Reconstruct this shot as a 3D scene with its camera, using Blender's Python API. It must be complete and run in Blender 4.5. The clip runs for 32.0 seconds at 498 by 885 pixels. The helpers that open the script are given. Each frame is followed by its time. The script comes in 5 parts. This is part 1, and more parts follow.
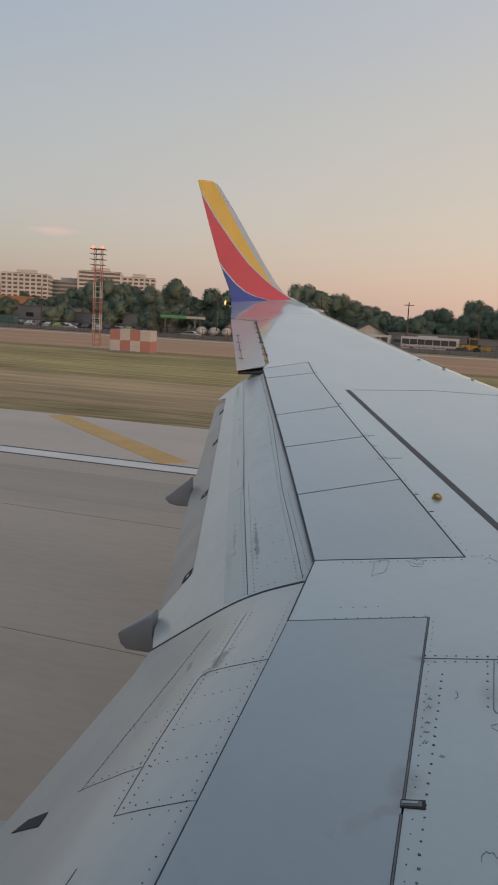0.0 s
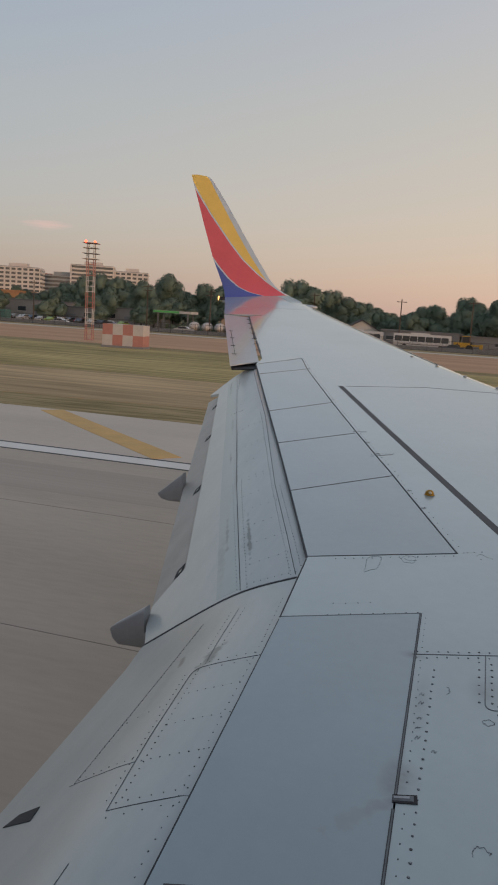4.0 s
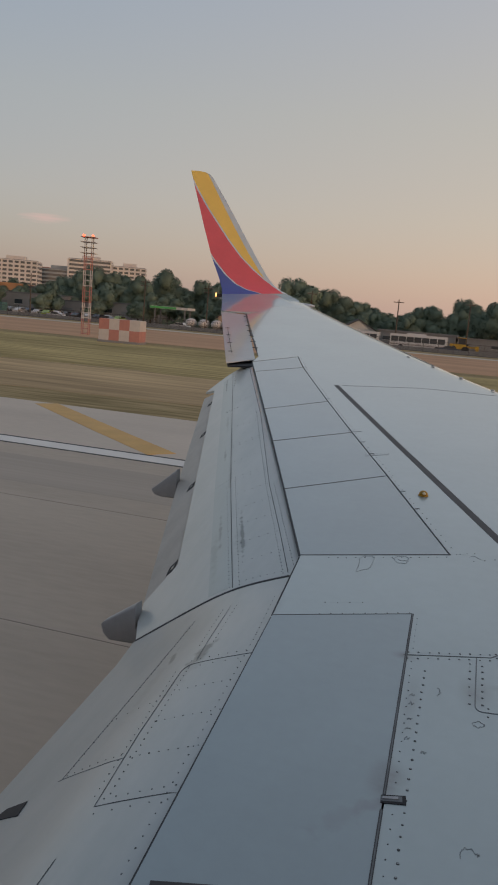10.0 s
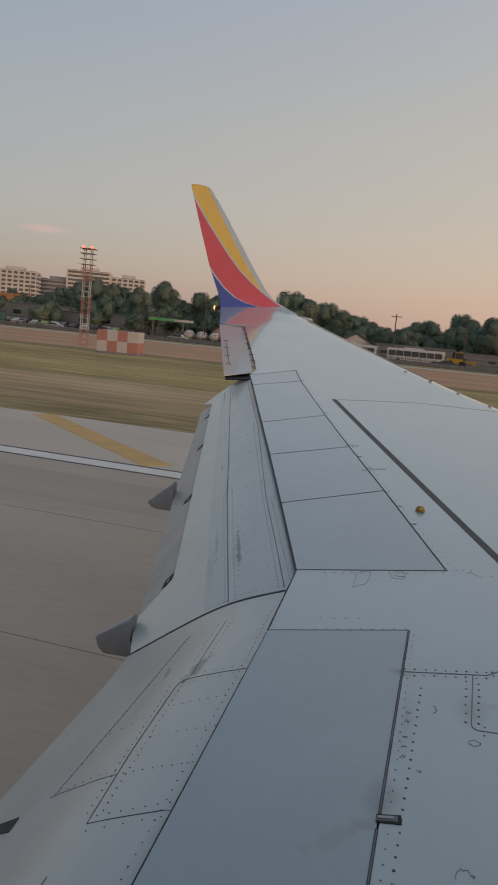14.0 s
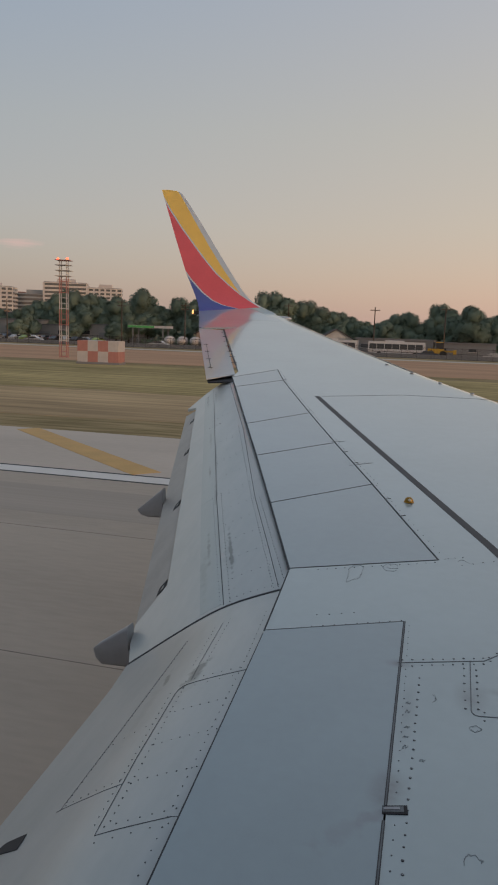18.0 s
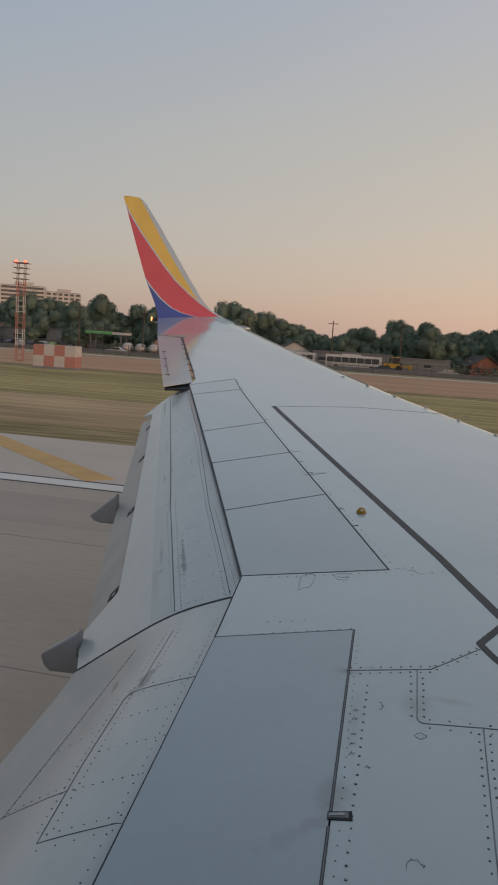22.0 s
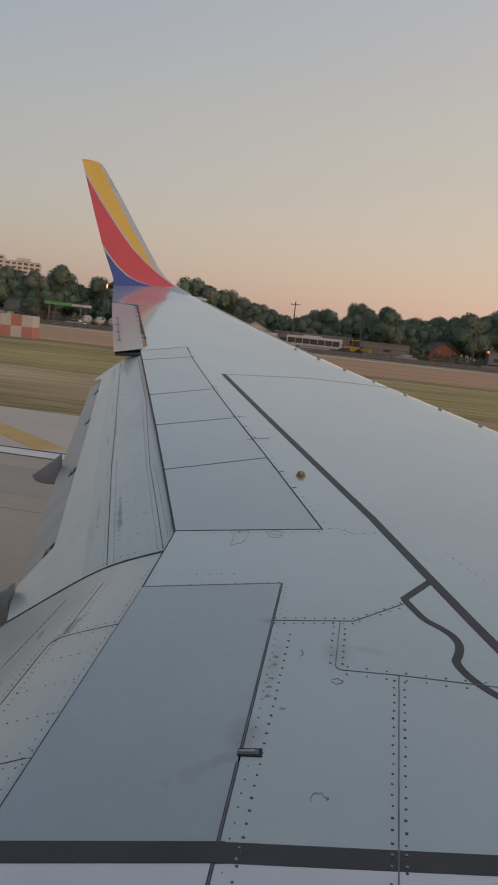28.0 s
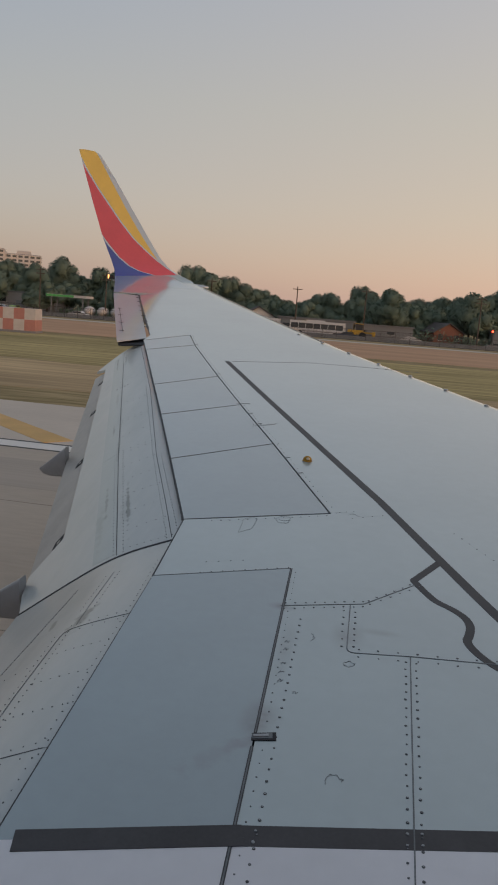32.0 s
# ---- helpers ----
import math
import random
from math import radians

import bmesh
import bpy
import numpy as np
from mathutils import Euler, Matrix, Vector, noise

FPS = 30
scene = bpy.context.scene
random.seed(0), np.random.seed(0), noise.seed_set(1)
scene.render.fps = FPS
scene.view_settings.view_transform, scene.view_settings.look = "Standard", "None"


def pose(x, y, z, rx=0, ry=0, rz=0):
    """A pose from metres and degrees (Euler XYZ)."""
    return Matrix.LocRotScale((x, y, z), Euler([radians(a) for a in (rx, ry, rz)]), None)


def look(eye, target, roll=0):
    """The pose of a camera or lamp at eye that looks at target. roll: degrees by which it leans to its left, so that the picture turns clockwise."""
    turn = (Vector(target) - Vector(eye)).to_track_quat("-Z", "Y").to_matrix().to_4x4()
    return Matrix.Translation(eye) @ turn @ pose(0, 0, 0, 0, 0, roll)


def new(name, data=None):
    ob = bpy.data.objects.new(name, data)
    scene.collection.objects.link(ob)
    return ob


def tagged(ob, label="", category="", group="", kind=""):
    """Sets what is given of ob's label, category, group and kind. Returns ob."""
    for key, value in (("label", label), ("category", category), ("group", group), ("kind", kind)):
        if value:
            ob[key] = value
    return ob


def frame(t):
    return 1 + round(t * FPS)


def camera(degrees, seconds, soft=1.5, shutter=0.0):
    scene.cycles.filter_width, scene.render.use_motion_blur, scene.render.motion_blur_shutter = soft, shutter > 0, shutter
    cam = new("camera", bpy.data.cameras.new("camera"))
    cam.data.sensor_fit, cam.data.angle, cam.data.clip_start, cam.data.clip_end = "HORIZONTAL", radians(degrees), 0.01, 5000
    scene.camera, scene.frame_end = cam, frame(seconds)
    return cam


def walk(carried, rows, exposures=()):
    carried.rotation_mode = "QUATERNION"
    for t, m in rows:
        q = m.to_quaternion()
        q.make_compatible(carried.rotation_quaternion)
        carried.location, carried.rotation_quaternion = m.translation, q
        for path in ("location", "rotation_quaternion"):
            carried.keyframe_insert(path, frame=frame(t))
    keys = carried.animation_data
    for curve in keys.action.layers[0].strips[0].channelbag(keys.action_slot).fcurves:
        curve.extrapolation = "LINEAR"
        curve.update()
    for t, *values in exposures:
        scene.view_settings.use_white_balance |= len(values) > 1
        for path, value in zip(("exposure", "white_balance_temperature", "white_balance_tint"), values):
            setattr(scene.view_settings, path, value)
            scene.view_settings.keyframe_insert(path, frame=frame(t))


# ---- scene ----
cam = camera(36.0, 32.0, soft=1.9)
PATH = [
    (0.0, pose(0.015, -0.004, 4.198, 81.10, -3.10, 18.44)),
    (0.5, pose(0.009, 0.001, 4.196, 81.12, -3.30, 18.25)),
    (1.0, pose(0.006, 0.005, 4.198, 81.21, -3.45, 18.00)),
    (1.5, pose(0.007, -0.000, 4.199, 81.35, -3.48, 17.91)),
    (2.0, pose(0.003, -0.000, 4.201, 81.16, -3.60, 17.96)),
    (2.5, pose(0.007, -0.000, 4.198, 81.45, -3.65, 17.91)),
    (3.0, pose(0.005, -0.002, 4.202, 81.56, -3.86, 17.79)),
    (3.5, pose(0.007, -0.005, 4.197, 80.74, -3.47, 17.91)),
    (5.5, pose(0.008, 0.001, 4.198, 81.27, -3.86, 17.93)),
    (6.0, pose(0.004, 0.003, 4.199, 81.36, -3.83, 17.85)),
    (6.5, pose(0.006, 0.000, 4.199, 81.50, -4.11, 17.78)),
    (7.0, pose(0.012, 0.003, 4.194, 81.30, -4.05, 17.83)),
    (7.5, pose(0.011, 0.004, 4.193, 80.98, -4.24, 17.98)),
    (8.0, pose(0.015, 0.000, 4.193, 81.21, -4.40, 18.00)),
    (8.5, pose(0.010, 0.002, 4.197, 81.65, -4.54, 17.78)),
    (9.0, pose(0.002, 0.003, 4.200, 81.19, -4.59, 17.81)),
    (9.5, pose(0.010, -0.002, 4.196, 80.70, -4.51, 17.96)),
    (10.0, pose(0.004, 0.002, 4.196, 80.64, -4.63, 17.69)),
    (10.5, pose(0.004, 0.001, 4.204, 80.81, -4.50, 17.54)),
    (11.0, pose(0.004, 0.002, 4.202, 81.43, -4.60, 17.53)),
    (11.5, pose(0.009, -0.001, 4.202, 81.56, -4.57, 17.70)),
    (12.0, pose(0.002, -0.003, 4.201, 81.59, -4.71, 17.42)),
    (12.5, pose(0.005, -0.001, 4.201, 81.07, -4.46, 17.54)),
    (13.0, pose(0.009, -0.001, 4.204, 81.08, -4.90, 17.56)),
    (13.5, pose(-0.000, 0.007, 4.202, 81.43, -5.33, 17.45)),
    (15.5, pose(-0.002, 0.002, 4.207, 81.82, -4.26, 17.71)),
    (16.0, pose(0.003, 0.002, 4.198, 81.40, -4.08, 16.83)),
    (16.5, pose(0.011, -0.001, 4.199, 80.97, -3.36, 15.95)),
    (17.0, pose(0.011, -0.000, 4.199, 81.58, -2.88, 15.98)),
    (17.5, pose(0.004, 0.003, 4.202, 81.81, -2.40, 15.92)),
    (18.0, pose(0.010, 0.000, 4.206, 81.78, -1.89, 16.07)),
    (18.5, pose(0.018, 0.001, 4.195, 82.09, -1.86, 16.06)),
    (19.0, pose(0.015, -0.000, 4.196, 82.13, -2.26, 15.83)),
    (19.5, pose(0.018, -0.002, 4.196, 82.27, -2.14, 15.63)),
    (20.0, pose(0.020, -0.004, 4.192, 82.10, -2.50, 15.66)),
    (20.5, pose(0.020, -0.004, 4.193, 81.99, -2.30, 15.58)),
    (21.0, pose(0.018, 0.002, 4.196, 82.28, -1.88, 15.42)),
    (21.5, pose(0.031, 0.003, 4.190, 82.35, -2.19, 14.88)),
    (22.0, pose(0.019, -0.010, 4.194, 82.66, -3.67, 13.01)),
    (22.5, pose(0.046, 0.030, 4.153, 82.97, -2.89, 11.81)),
    (23.0, pose(0.113, 0.019, 4.092, 83.23, -0.76, 10.63)),
    (23.5, pose(0.102, 0.020, 4.112, 82.34, -1.35, 9.11)),
    (24.0, pose(0.139, 0.007, 4.089, 82.66, -1.64, 8.18)),
    (24.5, pose(0.160, 0.007, 4.073, 81.97, -2.52, 8.91)),
    (26.5, pose(0.138, 0.009, 4.083, 82.89, -4.95, 11.24)),
    (27.0, pose(0.142, 0.008, 4.089, 83.10, -5.57, 10.67)),
    (27.5, pose(0.142, 0.000, 4.090, 82.42, -5.97, 9.99)),
    (28.0, pose(0.149, 0.003, 4.077, 81.34, -5.91, 10.19)),
    (28.5, pose(0.141, 0.010, 4.091, 80.42, -5.62, 10.73)),
    (29.0, pose(0.147, 0.011, 4.087, 79.89, -5.10, 11.22)),
    (29.5, pose(0.146, 0.007, 4.086, 79.56, -5.16, 11.58)),
    (30.0, pose(0.141, 0.006, 4.092, 79.14, -4.89, 11.95)),
    (30.5, pose(0.145, 0.010, 4.083, 78.82, -4.15, 11.91)),
    (31.0, pose(0.142, 0.008, 4.089, 78.81, -4.02, 11.48)),
    (31.5, pose(0.151, 0.003, 4.083, 79.46, -3.61, 10.93)),
    (32.0, pose(0.152, 0.003, 4.077, 80.33, -4.22, 10.39)),
]
walk(cam, PATH, [(0.0, 0.22, 6590, 11.0), (3.0, 0.20, 6590, 11.0), (5.5, 0.06, 6590, 11.0), (9.0, 0.0, 6590, 11.0), (16.0, 0.0, 6560, 10.5), (22.0, 0.03, 6600, 11.0), (24.0, 0.03, 6680, 11.3), (32.0, 0.03, 6700, 11.5)])

# ---- world, sun ----
SUN_AZ, SUN_EL = -25.0, 4.0         # the sun stands ahead of the aircraft, low in the haze
world = bpy.data.worlds.new("evening_sky")
scene.world = world
world.use_nodes = True
wn, wl = world.node_tree.nodes, world.node_tree.links
bg = wn["Background"]
sky = wn.new("ShaderNodeTexSky")
sky.sky_type = "NISHITA"
sky.sun_disc = False
sky.sun_elevation = radians(SUN_EL)
sky.sun_rotation = radians(90 - SUN_AZ)
sky.air_density, sky.dust_density, sky.ozone_density = 1.0, 2.0, 1.5


def sky_ramp(stops):
    r = wn.new("ShaderNodeValToRGB")
    while len(r.color_ramp.elements) < len(stops):
        r.color_ramp.elements.new(0.5)
    for e, (p, c) in zip(r.color_ramp.elements, stops):
        e.position, e.color = p, (*c, 1)
    return r


# evening haze: cool and dim away from the sun, peach towards it, blue grey overhead
where = wn.new("ShaderNodeTexCoord")
split = wn.new("ShaderNodeSeparateXYZ")
wl.new(where.outputs["Generated"], split.inputs[0])
away = sky_ramp([(0.0, (0.338, 0.270, 0.276)), (0.05, (0.358, 0.290, 0.297)), (0.13, (0.368, 0.322, 0.328)), (0.24, (0.345, 0.334, 0.34)), (0.38, (0.282, 0.322, 0.392)), (1.0, (0.225, 0.28, 0.35))])
near = sky_ramp([(0.0, (0.695, 0.452, 0.375)), (0.05, (0.685, 0.472, 0.383)), (0.13, (0.628, 0.498, 0.40)), (0.24, (0.568, 0.502, 0.425)), (0.38, (0.495, 0.48, 0.485)), (1.0, (0.26, 0.30, 0.375))])
for r in (away, near):
    wl.new(split.outputs["Z"], r.inputs[0])
side = wn.new("ShaderNodeMapRange")
side.inputs["From Min"].default_value, side.inputs["From Max"].default_value = -0.60, 0.15
wl.new(split.outputs["X"], side.inputs["Value"])
haze = wn.new("ShaderNodeMix")
haze.data_type = "RGBA"
wl.new(side.outputs[0], haze.inputs["Factor"])
wl.new(away.outputs[0], haze.inputs["A"])
wl.new(near.outputs[0], haze.inputs["B"])
both = wn.new("ShaderNodeMix")
both.data_type = "RGBA"
both.inputs["Factor"].default_value = 0.08
wl.new(haze.outputs["Result"], both.inputs["A"])
wl.new(sky.outputs[0], both.inputs["B"])
# one small pink wisp of cloud low over the city
wisp_at = Vector((-0.535, 0.835, 0.097)).normalized()
off = wn.new("ShaderNodeVectorMath")
off.operation = "SUBTRACT"
wl.new(where.outputs["Generated"], off.inputs[0])
off.inputs[1].default_value = wisp_at
flat = wn.new("ShaderNodeVectorMath")
flat.operation = "MULTIPLY"
wl.new(off.outputs[0], flat.inputs[0])
flat.inputs[1].default_value = (30, 30, 150)
size = wn.new("ShaderNodeVectorMath")
size.operation = "LENGTH"
wl.new(flat.outputs[0], size.inputs[0])
wispy = wn.new("ShaderNodeVectorMath")
wispy.operation = "MULTIPLY"
wl.new(flat.outputs[0], wispy.inputs[0])
wispy.inputs[1].default_value = (0.6, 0.6, 1.6)
ragged = wn.new("ShaderNodeTexNoise")
ragged.inputs["Scale"].default_value, ragged.inputs["Detail"].default_value = 1.6, 5
wl.new(wispy.outputs[0], ragged.inputs["Vector"])
edge = wn.new("ShaderNodeMath")
edge.operation = "MULTIPLY_ADD"
wl.new(ragged.outputs["Fac"], edge.inputs[0])
edge.inputs[1].default_value = 1.4
wl.new(size.outputs["Value"], edge.inputs[2])
wisp = wn.new("ShaderNodeMapRange")
wisp.inputs["From Min"].default_value, wisp.inputs["From Max"].default_value = 1.65, 0.9
wisp.inputs["To Min"].default_value, wisp.inputs["To Max"].default_value = 0.0, 1.0
wl.new(edge.outputs[0], wisp.inputs["Value"])
cloud = wn.new("ShaderNodeMix")
cloud.data_type = "RGBA"
wl.new(wisp.outputs[0], cloud.inputs["Factor"])
wl.new(both.outputs["Result"], cloud.inputs["A"])
cloud.inputs["B"].default_value = (0.64, 0.49, 0.44, 1)
wl.new(cloud.outputs["Result"], bg.inputs[0])
bg.inputs[1].default_value = 0.90
sun = new("sun", bpy.data.lights.new("sun", "SUN"))
sun.data.energy, sun.data.angle, sun.data.color = 0.8, radians(10), (1.0, 0.60, 0.42)
sun.matrix_world = look((math.cos(radians(SUN_AZ)) * 100, math.sin(radians(SUN_AZ)) * 100, 100 * math.tan(radians(SUN_EL))), (0, 0, 0))


# ---- materials ----
def material(name, color, rough=0.5, metal=0.0, var=0.12, scale=6.0, fine=60.0, bump=0.0, stretch=(1, 1, 1), tint=None, rnd=0.0, coat=0.0, emit=None, spec=0.5, coat_rough=0.06, grain=0.45):
    m = bpy.data.materials.new(name)
    m.use_nodes = True
    n, l = m.node_tree.nodes, m.node_tree.links
    p = n["Principled BSDF"]
    p.inputs["Roughness"].default_value = rough
    p.inputs["Metallic"].default_value = metal
    p.inputs["Coat Weight"].default_value = coat
    p.inputs["Coat Roughness"].default_value, p.inputs["Coat IOR"].default_value = coat_rough, 2.0
    p.inputs["Specular IOR Level"].default_value = spec
    tc = n.new("ShaderNodeTexCoord")
    mp = n.new("ShaderNodeMapping")
    mp.inputs["Scale"].default_value = stretch
    l.new(tc.outputs["Object"], mp.inputs["Vector"])
    big, small = n.new("ShaderNodeTexNoise"), n.new("ShaderNodeTexNoise")
    big.inputs["Scale"].default_value, big.inputs["Detail"].default_value = scale, 6
    small.inputs["Scale"].default_value, small.inputs["Detail"].default_value = fine, 3
    for k in (big, small):
        l.new(mp.outputs[0], k.inputs["Vector"])
    mix = n.new("ShaderNodeMath")
    mix.operation = "MULTIPLY_ADD"
    l.new(small.outputs["Fac"], mix.inputs[0])
    mix.inputs[1].default_value = grain
    rest = n.new("ShaderNodeMath")
    rest.operation = "MULTIPLY"
    rest.inputs[1].default_value = (0.725 - 0.5 * grain) / 0.5
    l.new(big.outputs["Fac"], rest.inputs[0])
    l.new(rest.outputs[0], mix.inputs[2])
    ramp = n.new("ShaderNodeValToRGB")
    lo, hi = ramp.color_ramp.elements
    lo.position, hi.position = 0.45, 1.0
    second = tint or color
    lo.color = (*[max(0.0, c * (1 - var)) for c in color], 1)
    hi.color = (*[min(1.0, c * (1 + var)) for c in second], 1)
    l.new(mix.outputs[0], ramp.inputs[0])
    out = ramp.outputs[0]
    if rnd:
        info, hsv = n.new("ShaderNodeObjectInfo"), n.new("ShaderNodeHueSaturation")
        rng = n.new("ShaderNodeMapRange")
        rng.inputs["To Min"].default_value, rng.inputs["To Max"].default_value = 1 - rnd, 1 + rnd
        l.new(info.outputs["Random"], rng.inputs["Value"])
        l.new(rng.outputs[0], hsv.inputs["Value"])
        l.new(out, hsv.inputs["Color"])
        out = hsv.outputs[0]
    l.new(out, p.inputs["Base Color"])
    if bump:
        b = n.new("ShaderNodeBump")
        b.inputs["Strength"].default_value, b.inputs["Distance"].default_value = bump, 0.02
        l.new(mix.outputs[0], b.inputs["Height"])
        l.new(b.outputs[0], p.inputs["Normal"])
    if emit:
        p.inputs["Emission Color"].default_value = (*emit[:3], 1)
        p.inputs["Emission Strength"].default_value = emit[3]
    return m


paint = material("grey_wing_paint", (0.428, 0.518, 0.518), 0.30, 0.0, 0.06, 1.2, 14, 0.0, coat=1.0)
dull_paint = material("dull_aileron_paint", (0.50, 0.515, 0.515), 0.42, 0.0, 0.06, 1.2, 14, coat=0.3)
flap_paint = material("worn_flap_paint", (0.468, 0.51, 0.49), 0.34, 0.0, 0.035, 1.6, 9, 0.0, stretch=(2.5, 0.8, 1), tint=(0.528, 0.55, 0.528), coat=0.5, coat_rough=0.22)
flap_band = material("bluish_flap_paint", (0.42, 0.475, 0.46), 0.34, 0.0, 0.04, 1.6, 9, 0.0, stretch=(4, 0.8, 1), coat=0.5)
flap_dark = material("grimy_flap_paint", (0.40, 0.375, 0.34), 0.38, 0.0, 0.15, 2.5, 22, 0.0, stretch=(3, 1, 1))
spoiler_paint = material("spoiler_paint", (0.298, 0.38, 0.40), 0.30, 0.0, 0.06, 1.6, 18, coat=1.0)
alu = material("bare_aluminium", (0.55, 0.56, 0.57), 0.32, 0.8, 0.08, 3, 40)
# sealant of the real seams; also paints the shadow line at the trailing edges
dark_line = material("dark_sealant_and_shade", (0.055, 0.057, 0.06), 0.6, 0.0, 0.3, 8, 60)
faint = material("thin_grey_sealant", (0.17, 0.185, 0.19), 0.6, 0.0, 0.3, 8, 60)
dim = material("grey_flap_sealant", (0.105, 0.113, 0.115), 0.6, 0.0, 0.3, 8, 60)
marking = material("black_walkway_paint", (0.050, 0.049, 0.052), 0.50, 0.0, 0.25, 5, 90)
# near-black for painted shade in bays, gaps and holes, and for the lamp holder
shade_and_holder = material("dark_shade_and_holder", (0.03, 0.03, 0.033), 0.7, 0.0, 0.3, 6, 40)
rivet_mat = material("stained_rivet", (0.105, 0.11, 0.115), 0.7, 0.0, 0.45, 30, 90, spec=0.25)
rivet_head = material("worn_rivet_head", (0.28, 0.30, 0.31), 0.55, 0.0, 0.3, 30, 90)
stud_mat = material("dull_grey_stud", (0.42, 0.43, 0.44), 0.5, 0.2, 0.2, 30, 90)
fairing_mat = material("grey_fairing_paint", (0.37, 0.365, 0.36), 0.35, 0.0, 0.10, 3, 30)
yellow = material("yellow_tail_paint", (0.96, 0.645, 0.15), 0.35, 0, 0.04, 3, 20)
red = material("red_tail_paint", (0.80, 0.115, 0.14), 0.35, 0, 0.05, 3, 20, coat=0.15)
blue = material("blue_tail_paint", (0.095, 0.13, 0.42), 0.35, 0, 0.05, 3, 20)
silver = material("silver_stripe_paint", (0.62, 0.68, 0.73), 0.30, 0, 0.04, 3, 20)
gold = material("amber_fitting", (0.42, 0.22, 0.02), 0.4, 0.3, 0.2, 30, 90)
strobe_mat = material("lit_position_lamp", (0.8, 0.6, 0.4), 0.3, emit=(1.0, 0.42, 0.10, 2.2))


def smudge(m, spots, color):
    """Old brownish soot round a few fittings, in metres on the object."""
    n, l = m.node_tree.nodes, m.node_tree.links
    p = n["Principled BSDF"]
    base = p.inputs["Base Color"].links[0].from_socket
    tc, grain = n.new("ShaderNodeTexCoord"), n.new("ShaderNodeTexNoise")
    grain.inputs["Scale"].default_value, grain.inputs["Detail"].default_value = 14, 5
    l.new(tc.outputs["Object"], grain.inputs["Vector"])
    for at, size, amount in spots:
        d, s = n.new("ShaderNodeVectorMath"), n.new("ShaderNodeVectorMath")
        d.operation, s.operation = "SUBTRACT", "DIVIDE"
        l.new(tc.outputs["Object"], d.inputs[0])
        d.inputs[1].default_value = at
        l.new(d.outputs[0], s.inputs[0])
        s.inputs[1].default_value = size
        ln = n.new("ShaderNodeVectorMath")
        ln.operation = "LENGTH"
        l.new(s.outputs[0], ln.inputs[0])
        rng = n.new("ShaderNodeMapRange")
        rng.interpolation_type = "SMOOTHSTEP"
        rng.inputs["From Min"].default_value, rng.inputs["From Max"].default_value = 1.0, 0.0
        rng.inputs["To Min"].default_value, rng.inputs["To Max"].default_value = 0.0, amount
        l.new(ln.outputs["Value"], rng.inputs["Value"])
        k = n.new("ShaderNodeMath")
        k.operation = "MULTIPLY"
        l.new(rng.outputs[0], k.inputs[0])
        l.new(grain.outputs["Fac"], k.inputs[1])
        mx = n.new("ShaderNodeMix")
        mx.data_type = "RGBA"
        l.new(k.outputs[0], mx.inputs["Factor"])
        l.new(base, mx.inputs["A"])
        mx.inputs["B"].default_value = (*color, 1)
        base = mx.outputs["Result"]
    l.new(base, p.inputs["Base Color"])


SOOT = [((-0.15, 2.40, 2.70), (0.09, 0.15, 0.4), 1.0), ((-0.19, 3.21, 2.80), (0.08, 0.05, 0.4), 0.8), ((-0.13, 2.85, 2.75), (0.05, 0.30, 0.4), 0.5), ((0.11, 3.04, 2.77), (0.09, 0.16, 0.4), 0.75), ((0.24, 3.10, 2.77), (0.12, 0.04, 0.4), 0.5), ((-0.84, 3.40, 2.8), (0.05, 0.2, 0.4), 0.3)]
smudge(paint, SOOT, (0.13, 0.11, 0.10))
smudge(spoiler_paint, SOOT[:3], (0.13, 0.11, 0.10))


